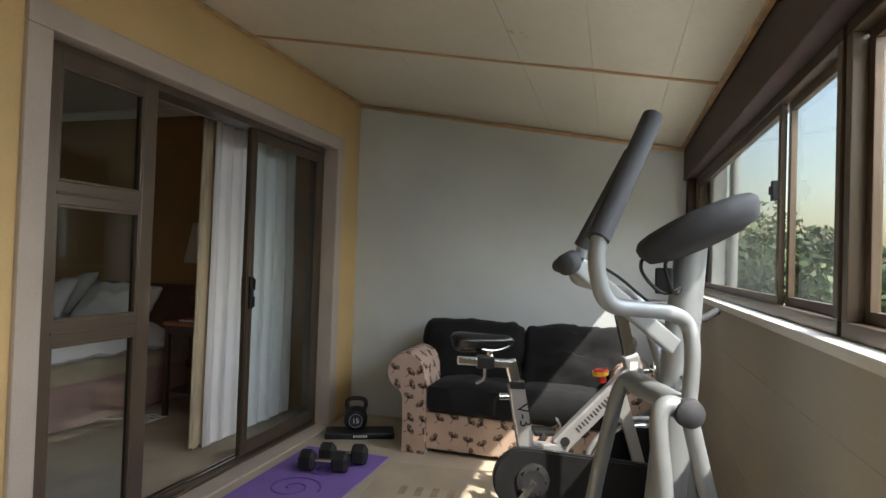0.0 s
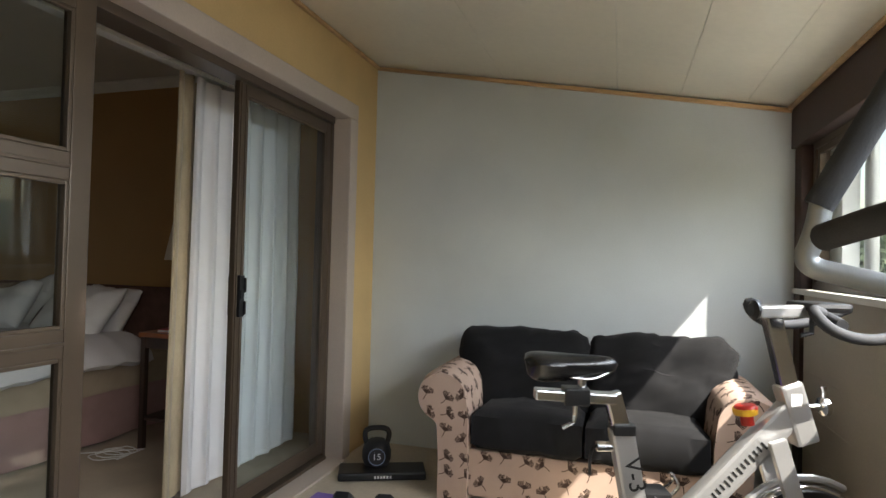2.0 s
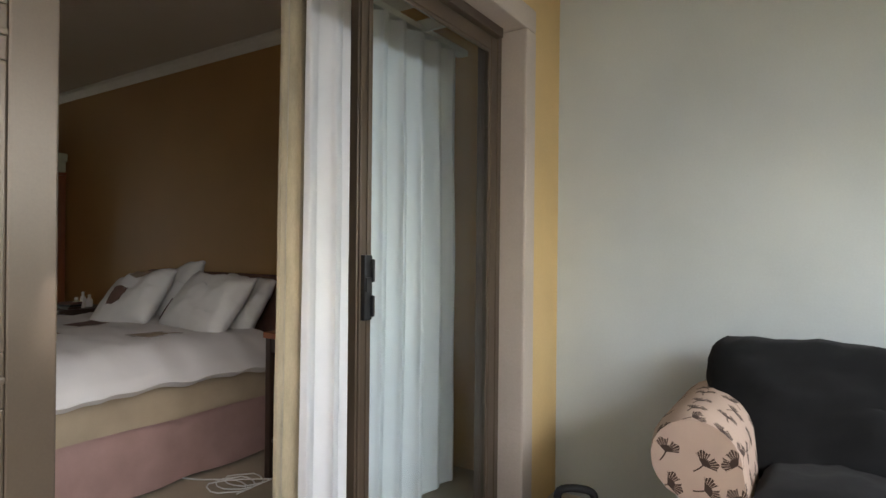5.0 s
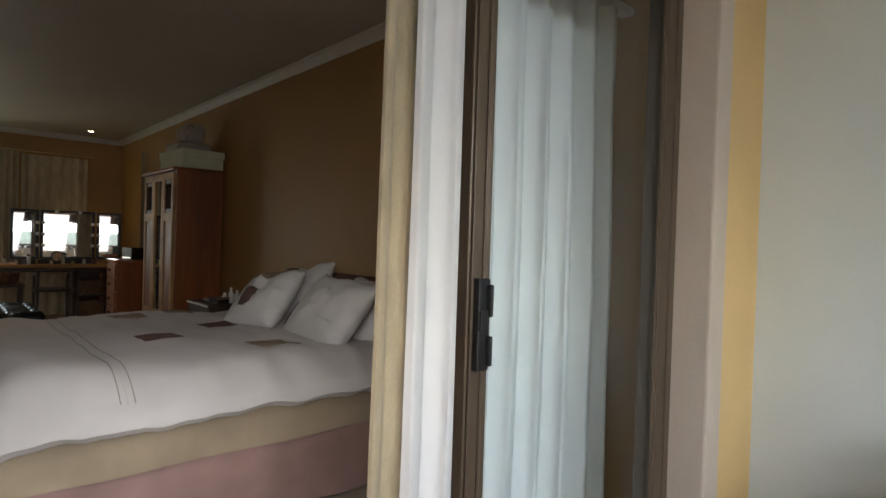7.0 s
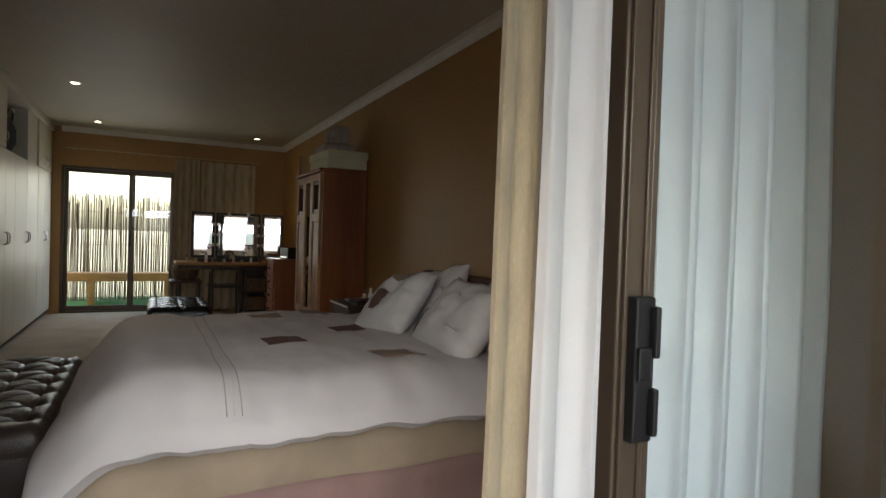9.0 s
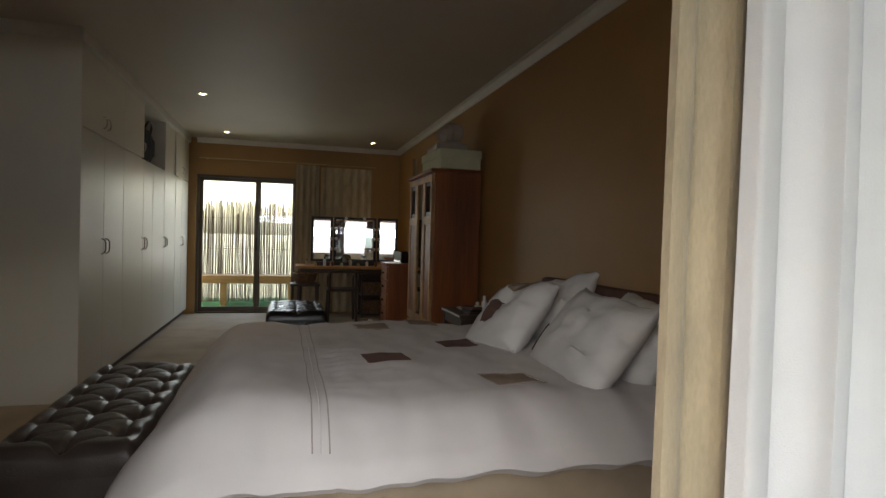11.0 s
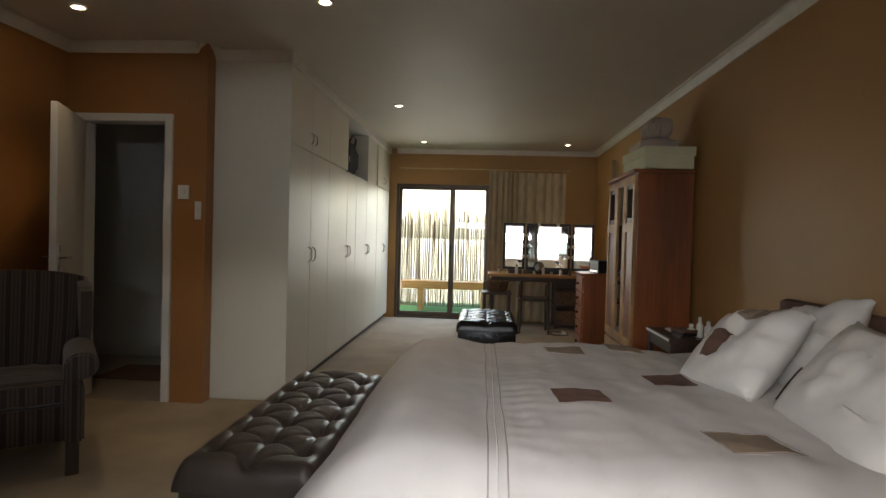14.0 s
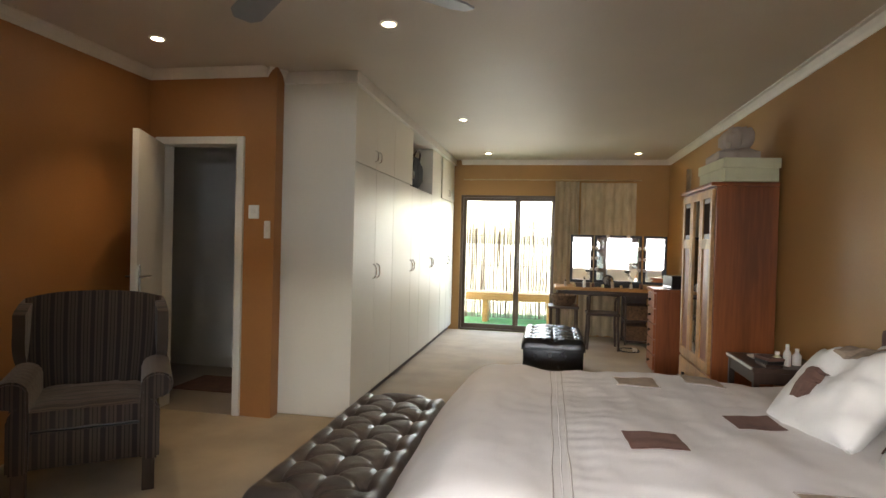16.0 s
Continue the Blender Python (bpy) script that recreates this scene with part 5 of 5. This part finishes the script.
# ---- striped armchair ----
ch = thing("armchair", -2.97, 1.05, 0, 38, "wing armchair in dark striped upholstery on wooden legs", "armchair")
part("seat", uv_box(box(-0.28, -0.27, 0.17, 0.31, 0.27, 0.36, 0.03)), STRIPED, ch, "striped seat rail", True)
c = cushion(0.6, 0.53, 0.15, 0.35, 14, 6, 0.01, 0.6)
part("seat_cushion", uv_box(moved(c, pose(0.03, 0, 0.42, 0, 0, 0))), STRIPED, ch, "striped loose seat cushion", True)


def chair_back(u, v):
    y = (u - 0.5) * (0.58 + 0.06 * v)
    z = 0.3 + 0.68 * v - 0.035 * abs(2 * u - 1) ** 3 * v
    return Vector((-0.22 - 0.12 * v + 0.05 * math.cos((u - 0.5) * 2.6) * math.sin(v * 2.4), y, z))


part("backrest", sheet(chair_back, 18, 16, -0.11, (0.74, 0.69)), STRIPED, ch, "tall striped backrest", True)


def scroll_arm(side):
    """An upholstered arm that rolls outwards at the top, with a flat front panel."""
    prof = [(-0.05, 0.17), (-0.055, 0.4), (-0.05, 0.52)] + [(0.025 + 0.08 * math.cos(radians(a)), 0.555 + 0.07 * math.sin(radians(a))) for a in range(160, -105, -20)] + [(0.04, 0.44), (0.04, 0.17)]
    bm = moved(extruded(prof, 0.68, 0.012), pose(0.345, 0, 0, 0, 0, 90))
    bmesh.ops.transform(bm, matrix=Matrix.Diagonal((1, side, 1, 1)), verts=bm.verts)
    bmesh.ops.translate(bm, vec=(0, side * 0.29, 0), verts=bm.verts)
    bmesh.ops.recalc_face_normals(bm, faces=bm.faces)
    return uv_box(bm)


for s in (-1, 1):
    def wing(u, v, s=s):
        return Vector((-0.33 + 0.24 * u * (0.45 + 0.55 * math.sin(min(1, v * 1.5) * math.pi * 0.6)), s * (0.29 + 0.03 * u), 0.56 + 0.4 * v - 0.07 * u * u * v))
    part("wing", sheet(wing, 10, 10, 0.06 * s, (0.25, 0.4)), STRIPED, ch, smooth=True)
    part("arm", scroll_arm(s), STRIPED, ch, "rolled striped arm", True)
    for x in (-0.28, 0.29):
        part("leg", box(x - 0.03, s * 0.28 - 0.03, 0, x + 0.03, s * 0.28 + 0.03, 0.19, 0.005), DARK_WOOD, ch)

# ---- wooden wardrobe ----
ww = thing("wooden_wardrobe", -5.86, 4.72, 0, 0, "red-brown wooden wardrobe with a mirrored middle door", "wardrobe")
part("body", slab((0, 0.025, 0.08, 1.0, 0.46, 1.82), bevel=0.004), RED_WOOD, ww)
part("plinth", slab((0.0, 0.01, 0, 1.0, 0.46, 0.08), bevel=0.004), RED_WOOD, ww)
part("crown", slab((-0.02, -0.02, 1.82, 1.015, 0.46, 1.85), bevel=0.006), RED_WOOD, ww)
dw = part("drawer", box(0.03, 0.0, 0.1, 0.97, 0.025, 0.36, 0.004), PINE, ww, "wide lower drawer")
for x in (0.25, 0.75):
    part("knob", turned([(0.008, 0), (0.016, 0.015), (0.012, 0.025)], 12, at=(x, 0, 0.23), axis=(0, -1, 0)), DARK_WOOD, dw)
for k, x in enumerate((0.03, 0.345, 0.66)):
    d = part("door", slab((x, 0.0, 0.38, x + 0.05, 0.025, 1.8), (x + 0.26, 0.0, 0.38, x + 0.31, 0.025, 1.8), (x + 0.05, 0.0, 0.38, x + 0.26, 0.025, 0.46), (x + 0.05, 0.0, 1.74, x + 0.26, 0.025, 1.8), *([(x + 0.05, 0.0, 1.34, x + 0.26, 0.025, 1.42)] if k != 1 else []), bevel=0.003), PINE, ww, "golden-brown framed door")
    if k == 1:
        part("mirror", slab((x + 0.05, 0.012, 0.46, x + 0.26, 0.02, 1.74)), MIRROR, d, "tall mirror")
    else:
        part("panel", slab((x + 0.05, 0.012, 0.46, x + 0.26, 0.02, 1.34)), RED_WOOD, d)
        part("carving", slab((x + 0.05, 0.012, 1.42, x + 0.26, 0.02, 1.74)), DARK_WOOD, d, "dark carved panel")
        for q in range(6):
            part("leaf", tube([(x + 0.07 + 0.028 * q, 0.011, 1.46), (x + 0.09 + 0.02 * q, 0.008, 1.58), (x + 0.07 + 0.03 * q, 0.011, 1.7)], 0.006, 6, smooth_steps=1), DARK_WOOD, d)
b1 = thing("storage_box", -5.1, 4.95, 1.85, 3, "pale green storage box with a lid on the wardrobe", "box")
part("body", box(-0.3, -0.19, 0, 0.3, 0.19, 0.13, 0.004), CREAM_BOX, b1)
part("lid", box(-0.31, -0.2, 0.1, 0.31, 0.2, 0.175, 0.005), CREAM_BOX, b1)
b2 = thing("cloth_bundle", -5.25, 4.95, 2.025, 0, "folded pale cloth bundle on top of the box", "cloth")
part("roll", moved(cushion(0.4, 0.3, 0.12, 0.4, 10, 9, 0.02, 0.4), pose(0, 0, 0.06)), TAUPE, b2, smooth=True)
part("bag", moved(cushion(0.22, 0.2, 0.2, 0.5, 10, 13, 0.03, 0.3), pose(0.06, 0.02, 0.2)), TAUPE, b2, smooth=True)

# ---- chest of drawers ----
cd = thing("chest_of_drawers", -7.0, 4.62, 0, 0, "narrow red-brown chest with five drawers", "chest of drawers")
part("body", slab((0, 0.02, 0.0, 0.42, 0.5, 0.87), bevel=0.004), RED_WOOD, cd)
part("top", slab((-0.015, -0.01, 0.87, 0.435, 0.51, 0.9), bevel=0.005), RED_WOOD, cd)
for k in range(5):
    d = part("drawer", box(0.02, 0.0, 0.04 + 0.165 * k, 0.40, 0.03, 0.19 + 0.165 * k, 0.005), RED_WOOD, cd)
    part("knob", turned([(0.008, 0), (0.017, 0.014), (0.012, 0.026)], 12, at=(0.21, 0.0, 0.115 + 0.165 * k), axis=(0, -1, 0)), DARK_WOOD, d)
sp_ = thing("speaker_box", -6.8, 4.86, 0.9, 12, "small black box with a chrome trim on the chest", "box")
part("case", box(-0.12, -0.08, 0, 0.12, 0.08, 0.14, 0.008), BLACK_ALU, sp_)
part("trim", slab((-0.1, -0.083, 0.01, 0.1, -0.079, 0.03)), CHROME, sp_)

# ---- dressing table ----
dk = thing("dressing_table", -8.92, 3.6, 0, 0, "wooden dressing table with a rounded front edge", "dressing table")
part("tabletop", box(0, 0, 0.72, 0.62, 1.35, 0.765, 0.018, seg=3), PINE, dk, smooth=True)
for x, y in ((0.05, 0.06), (0.55, 0.06), (0.05, 1.28), (0.55, 1.28)):
    part("leg", tube([(x, y, 0.72), (x, y, 0.4), (x, y, 0)], 0.025, 10), DARK_WOOD, dk)
part("apron", slab((0.56, 0.08, 0.66, 0.58, 1.27, 0.72)), DARK_WOOD, dk)
ds = thing("wicker_drawers", -8.55, 4.55, 0, 0, "small rack with brown wicker drawers under the table", "drawers")
part("frame", slab((-0.2, 0, 0, -0.18, 0.34, 0.66), (0.2, 0, 0, 0.22, 0.02, 0.66), (0.2, 0.32, 0, 0.22, 0.34, 0.66), (-0.2, 0, 0.64, 0.22, 0.34, 0.66), (-0.18, 0.0, 0.32, 0.2, 0.34, 0.335), (-0.18, 0.0, 0.04, 0.2, 0.34, 0.055)), DARK_WOOD, ds)
for z in (0.06, 0.34):
    part("basket", box(-0.16, 0.025, z, 0.21, 0.315, z + 0.2, 0.02), WICKER, ds, smooth=True)


def vanity(y0, y1, z0, z1, x, rz, bulbs):
    v = part("mirror_leaf", slab((-0.012, 0, z0, 0.012, 0.035, z1), (-0.012, y1 - y0 - 0.035, z0, 0.012, y1 - y0, z1), (-0.012, 0.035, z1 - 0.035, 0.012, y1 - y0 - 0.035, z1), (-0.012, 0.035, z0, 0.012, y1 - y0 - 0.035, z0 + 0.035), bevel=0.003), BLACK_ALU, vm, "black mirror frame")
    v.matrix_basis = pose(x + 0.02, y0, 0, 0, -1, rz)
    part("glass", slab((-0.004, 0.035, z0 + 0.035, 0.006, y1 - y0 - 0.035, z1 - 0.035)), MIRROR, v, "mirror glass")
    for by, bz in bulbs:
        part("bulb", turned([(0.012, 0), (0.022, 0.012), (0.024, 0.03), (0.014, 0.045), (0.002, 0.048)], 12, at=(0.012, by, bz), axis=(1, 0, 0)), WHITE_PLASTIC, v, "unlit white bulb", True)


vm = thing("vanity_mirror", -8.56, 4.45, 0.765, 0, "three-part black-framed vanity mirror with white bulbs", "mirror")
vanity(-0.31, 0.32, 0.06, 0.725, 0.0, -7, [(0.035, z) for z in (0.25, 0.4, 0.55)] + [(0.6, z) for z in (0.25, 0.4, 0.55)] + [(0.18, 0.71), (0.45, 0.71)])
vanity(-0.64, -0.33, 0.06, 0.725, 0.03, -3.7, [(0.29, z) for z in (0.25, 0.4, 0.55)])
vanity(0.34, 0.64, 0.06, 0.725, 0.06, -10.2, [(0.02, z) for z in (0.25, 0.4, 0.55)])
part("stand", slab((-0.05, -0.3, 0, 0.06, 0.3, 0.06), bevel=0.004), BLACK_ALU, vm)
for k in range(9):
    y = 3.75 + 0.125 * k
    h = (0.09, 0.05, 0.13, 0.07, 0.06, 0.11, 0.05, 0.08, 0.1)[k]
    bt = thing("cosmetic_bottle", -8.42 + 0.04 * (k % 3), y, 0.765, 0, "small cosmetic bottle on the dressing table", "bottle", "cosmetics on the dressing table")
    part("body", turned([(0.02, 0), (0.021, h * 0.7), (0.01, h * 0.8)], 12), (SHADE, BRASS, WHITE_PLASTIC, SUEDE, CREAM_BOX)[k % 5], bt, smooth=True)
    part("cap", turned([(0.01, h * 0.8), (0.011, h), (0.006, h * 1.03)], 10), (BLACK_ALU, BRASS)[k % 2], bt)
rm = thing("round_mirror", -8.4, 4.32, 0.765, 0, "small round standing mirror on the dressing table", "mirror")
part("rim", tube([(0, 0.065 * math.cos(k * math.tau / 24), 0.1 + 0.065 * math.sin(k * math.tau / 24)) for k in range(25)], 0.007, 8), BLACK_ALU, rm)
part("glass", turned([(0.062, 0), (0.062, 0.004)], 24, at=(0, 0, 0.1), axis=(1, 0, 0)), MIRROR, rm)
part("foot", turned([(0.045, 0), (0.04, 0.01), (0.01, 0.014), (0.008, 0.04)], 16), BLACK_ALU, rm)
ls = thing("jewellery_box", -8.45, 3.98, 0.765, 0, "small dark jewellery box with its lid raised", "box")
part("box", box(-0.08, -0.1, 0, 0.08, 0.1, 0.06, 0.004), DARK_WOOD, ls)
part("lid", moved(box(-0.005, -0.1, 0, 0.005, 0.1, 0.15, 0.003), pose(-0.08, 0, 0.055, 0, -15, 0)), DARK_WOOD, ls)


def chair(x, y, rz, label):
    c = thing("chair", x, y, 0, rz, label, "chair")
    part("seat", box(-0.2, -0.21, 0.44, 0.2, 0.21, 0.475, 0.012), DARK_WOOD, c)
    for sx in (-0.17, 0.17):
        for sy in (-0.18, 0.18):
            top = 0.72 if sx < 0 else 0.44
            part("leg", tube([(sx, sy, top), (sx, sy, 0.3), (sx * 1.04, sy * 1.04, 0.2), (sx * 1.08, sy * 1.08, 0.0)], 0.017, 10), DARK_WOOD, c)
    part("back_rail", tube([(-0.17, -0.18, 0.71), (-0.2, 0, 0.73), (-0.17, 0.18, 0.71)], 0.02, 10, smooth_steps=2), DARK_WOOD, c)
    for sy in (-0.18, 0.18):
        part("armrest", tube([(-0.17, sy, 0.66), (0, sy * 1.1, 0.65), (0.15, sy, 0.64), (0.16, sy, 0.46)], 0.014, 8, smooth_steps=1), DARK_WOOD, c)
    return c


chair(-8.0, 4.22, 180, "dark wooden armchair drawn up to the dressing table")
st = thing("basket_stool", -8.1, 3.72, 0, 0, "dark wooden stool holding a brown wicker basket", "stool")
part("seat", box(-0.2, -0.2, 0.5, 0.2, 0.2, 0.53, 0.008), DARK_WOOD, st)
for sx in (-0.17, 0.17):
    for sy in (-0.17, 0.17):
        part("leg", tube([(sx, sy, 0.5), (sx, sy, 0.25), (sx * 1.05, sy * 1.05, 0)], 0.018, 10), DARK_WOOD, st)
bk = thing("basket", -8.1, 3.72, 0.53, 0, "brown wicker basket standing on the stool", "basket")
part("body", turned([(0.12, 0), (0.15, 0.05), (0.17, 0.14), (0.16, 0.15), (0.13, 0.05), (0.0, 0.03)], 20), WICKER, bk, smooth=True)
pc = thing("cable", -7.9, 4.55, 0, 0, "tangled power cables and adaptor on the carpet", "cable")
part("wire", tube([(0.16 * math.cos(k * 0.7) + 0.02 * math.sin(k * 1.7), 0.13 * math.sin(k * 0.7) + 0.02 * math.cos(k), 0.008 + 0.004 * (k % 2)) for k in range(36)], 0.005, 6), BLACK_ALU, pc)
part("adaptor", box(-0.03, 0.05, 0, 0.09, 0.1, 0.04, 0.006), WHITE_PLASTIC, pc)

# ---- far door, its curtains and the garden behind ----
fd = thing("door_3", RF - 0.06, FD0, 0, 0, "dark aluminium sliding door to the garden", "door", kind="structure")
L = FD1 - FD0
part("door_frame", slab((-0.05, 0, 0, 0.04, 0.035, 2.07), (-0.05, L - 0.035, 0, 0.04, L, 2.07), (-0.05, 0.035, 2.035, 0.04, L - 0.035, 2.07), (-0.05, 0.035, -0.004, 0.04, L - 0.035, 0.02)), BRONZE, fd)
for x, a, b in ((-0.03, 0.035, 0.91), (0.015, 0.83, L - 0.035)):
    lf = part("sliding_leaf", slab((x - 0.015, a, 0.02, x + 0.015, a + 0.05, 2.035), (x - 0.015, b - 0.05, 0.02, x + 0.015, b, 2.035), (x - 0.015, a + 0.05, 0.02, x + 0.015, b - 0.05, 0.09), (x - 0.015, a + 0.05, 1.985, x + 0.015, b - 0.05, 2.035), bevel=0.003), BRONZE, fd)
    p = part("pane", slab((x - 0.003, a + 0.05, 0.09, x + 0.003, b - 0.05, 1.985)), CLEAR, lf)
    p.visible_shadow = False
part("door_handle", slab((0.03, 0.84, 0.95, 0.05, 0.87, 1.15), bevel=0.004), BLACK_ALU, fd)
fc = thing("curtain", -8.9, 3.62, 0, 0, "dull gold curtains hung on a rod by the garden door", "curtain", "curtains of the garden side")
curtain("cloth", 0, -0.04, 0.3, 0.02, 2.28, 4, 0.035, GOLD_CLOTH, "gathered gold cloth", 21, fc)
fc2 = thing("curtain", -8.9, 3.95, 0, 0, "dull gold curtain hung flat behind the dressing table", "curtain", "curtains of the garden side")
curtain("cloth", 0, 0, 0.78, 0.02, 2.26, 6, 0.02, GOLD_CLOTH, "gold cloth", 24, fc2)
fr = thing("curtain_rod", -8.9, 2.2, 2.3, 0, "thin metal curtain rod on the far wall", "curtain rod")
part("rod", tube([(0, 0, 0), (0, 1.3, 0), (0, 2.6, 0)], 0.01, 10), BRASS, fr)
for y in (0.1, 2.5):
    part("bracket", slab((-0.07, y, -0.012, 0.005, y + 0.015, 0.012)), BRASS, fr)
sc = thing("curtain", -7.6, 5.15, 0, 0, "narrow pale gold curtain hung on the head wall", "curtain")
curtain("cloth", 0.0, -0.03, 0.03, 0.05, 2.3, 1.2, 0.02, GOLD_CLOTH, "gold cloth", 28, sc)

structure("terrace_floor", slab((-11.4, 0.5, -0.15, RF - 0.2, 5.6, -0.03)), TURF, "green artificial turf outside the garden door", "turf")
fence = thing("cane_fence", -10.75, 1.2, -0.03, 0, "tall cane fence lashed with wire", "fence")
rng = random.Random(4)
cane = tube([(0, 0, 0), (0.004, 0.003, 0.6), (-0.003, 0.004, 1.2), (0.002, 0, 1.75)], 0.008, 5)
first = part("cane", cane, CANE, fence)
for k in range(1, 200):
    o = new("cane", first.data)
    o.parent = fence
    o.matrix_basis = pose(rng.uniform(-0.012, 0.012), 0.0185 * k + rng.uniform(-0.006, 0.006), 0, rng.uniform(-0.8, 0.8), rng.uniform(-0.5, 0.5), rng.uniform(0, 360)) @ Matrix.Scale(rng.uniform(0.9, 1.04), 4, (0, 0, 1))
for z in (0.35, 0.95, 1.5):
    part("wire", tube([(0.012, 0, z), (0.014, 1.8, z + 0.01), (0.012, 3.7, z)], 0.006, 6), BARK, fence)
gb = thing("garden_bench", -10.3, 2.1, -0.03, 0, "golden wooden garden bench against the cane fence", "bench")
for k in range(3):
    part("slat", box(-0.18 + 0.125 * k, 0, 0.47, -0.07 + 0.125 * k, 1.75, 0.51, 0.006), PINE, gb)
for y in (0.3, 1.4):
    part("leg", slab((-0.16, y, 0, 0.16, y + 0.09, 0.43), bevel=0.008), PINE, gb)
part("apron", slab((0.15, 0.0, 0.38, 0.18, 1.75, 0.47), bevel=0.005), PINE, gb)

# ---- ceiling fittings ----
for x, y in ((-3.5, 1.01), (-3.43, 2.56), (-6.02, 2.61), (-8.24, 2.64), (-8.3, 4.66)):
    dl = thing("downlight", x, y, RC, 0, "small lit recessed downlight in the ceiling", "downlight", "ceiling downlights")
    part("ring", moved(tube([(0.042 * math.cos(k * math.tau / 20), 0.042 * math.sin(k * math.tau / 20), -0.004) for k in range(21)], 0.009, 8), Matrix()), WHITE_PLASTIC, dl, smooth=True)
    part("bulb", turned([(0.026, -0.004), (0.026, -0.008), (0.015, -0.012)], 16), LAMP_GLOW, dl, "glowing warm bulb")
    sl_ = new("downlight_beam", bpy.data.lights.new("downlight_beam", "SPOT"))
    sl_.data.energy, sl_.data.color, sl_.data.spot_size, sl_.data.spot_blend, sl_.data.shadow_soft_size = 1.5, (1.0, 0.72, 0.42), radians(85), 0.7, 0.03
    sl_.matrix_world = look((x, y, RC - 0.02), (x, y + 0.001, 0))
fan = thing("ceiling_fan", -1.92, 2.72, RC, 0, "grey ceiling fan with four blades at rest", "ceiling fan")
part("rod", tube([(0, 0, 0), (0, 0, -0.17), (0, 0, -0.33)], 0.015, 10), CHROME, fan)
part("canopy", turned([(0.07, 0), (0.065, -0.03), (0.02, -0.05)], 20), CHROME, fan, smooth=True)
part("motor", turned([(0.03, -0.28), (0.1, -0.3), (0.12, -0.35), (0.1, -0.4), (0.03, -0.42)], 24), CHROME, fan, smooth=True)
for k in range(4):
    a = radians(46 + 90 * k + 180)
    m = pose(0, 0, -0.36, 0, 0, math.degrees(a)) @ pose(0, 0, 0, 10, 0, 0)
    out = [(0.12, -0.035), (0.2, -0.055), (0.6, -0.065), (0.66, -0.04), (0.665, 0.03), (0.6, 0.06), (0.2, 0.05), (0.12, 0.03)]
    bm = moved(extruded(out, 0.008, 0.002), m @ pose(0, 0, 0, -90, 0, 0))
    part("blade", bm, GREY_STEEL, fan)

# ---- outside the veranda: ground, trees, hills ----
structure("ground", slab((2.9, -900, -3.3, 1800, 900, -3.0), (-1500, -900, -3.3, -11.4, 900, -3.0)), GRASS_LAND, "grassy ground reaching to the hills", "ground")


# unseen slab added as a reflector: sends sunlight up through the windows
structure("pavement", slab((2.9, -14, -3.0, 8.5, 16, -2.95)), BOUNCE_PALE, "unseen pale slab added below the veranda to bounce sunlight upwards", "paving")


def hill(u, v):
    y = -700 + 1400 * u
    r = 260 + 260 * v
    h = (34 + 16 * noise.noise((u * 5, 2, 1)) + 5 * noise.noise((u * 22, 5, 1))) * math.sin(min(1, v * 1.5) * math.pi / 2)
    return Vector((r, y, -3 + h))


structure("backdrop_hill", sheet(hill, 90, 12), HILL, "far wooded hills", "hill", smooth=True)


def tree(x, y, top, r, seed, label):
    """A trunk with limbs and a crown of many small leaves gathered in uneven clumps."""
    rg = random.Random(seed)
    t = thing("tree", x, y, -3.0, 0, label, "tree", "trees outside the windows")
    hgt = top + 3.0
    bm = tube([(0, 0, 0), (0.08, 0.05, hgt * 0.25), (0.02, -0.05, hgt * 0.5), (0.05, 0, hgt * 0.8)], 0.16, 9, taper=(1, 0.35))
    clumps = []
    for k in range(26):
        a, e = rg.uniform(0, math.tau), rg.uniform(-0.3, 1.0)
        rr = r * (0.45 + 0.5 * rg.random()) * math.cos(e * 0.9)
        c = Vector((rr * math.cos(a), rr * math.sin(a), hgt * 0.62 + (hgt * 0.36) * e * rg.uniform(0.75, 1.0)))
        clumps.append((c, r * rg.uniform(0.22, 0.38)))
        if k < 8:
            tube([(0.03, 0, hgt * 0.4), (c * 0.5 + Vector((0, 0, hgt * 0.22)))[:], c[:]], 0.05, 6, bm, taper=(1, 0.3))
    part("trunk", bm, BARK, t)
    vs, fs = [], []
    for c, cr in clumps:
        for _ in range(240):
            d = Vector((rg.gauss(0, 1), rg.gauss(0, 1), rg.gauss(0, 1))).normalized() * cr * rg.uniform(0.55, 1.05)
            p = c + d
            s = rg.uniform(0.06, 0.11)
            n = (d.normalized() + Vector((rg.gauss(0, 0.5), rg.gauss(0, 0.5), rg.gauss(0, 0.5)))).normalized()
            a = n.orthogonal().normalized()
            a.rotate(Matrix.Rotation(rg.uniform(0, 6.28), 3, n))
            b = n.cross(a)
            i = len(vs)
            vs += [p - a * s, p + b * s * 0.5, p + a * s, p - b * s * 0.5]
            fs.append((i, i + 1, i + 2, i + 3))
    me = bpy.data.meshes.new("crown")
    me.from_pydata([v[:] for v in vs], [], fs)
    me.materials.append(LEAVES)
    o = new("crown", me)
    o.parent = t


for k, (x, y, top, r) in enumerate(((4.9, 12.2, 1.95, 1.5), (6.3, 11.6, 1.75, 1.5), (7.6, 10.4, 1.6, 1.5), (5.2, 16.5, 2.5, 1.9), (8.6, 14.0, 2.2, 1.9), (9.2, 7.6, 1.4, 1.6), (10.5, 4.4, 1.2, 1.7), (4.3, 20.0, 2.9, 2.2), (11.0, 11.0, 1.8, 1.9), (11.5, 0.5, 0.8, 1.8))):
    tree(x, y, top, r, 40 + k, "leafy green tree outside the veranda windows")
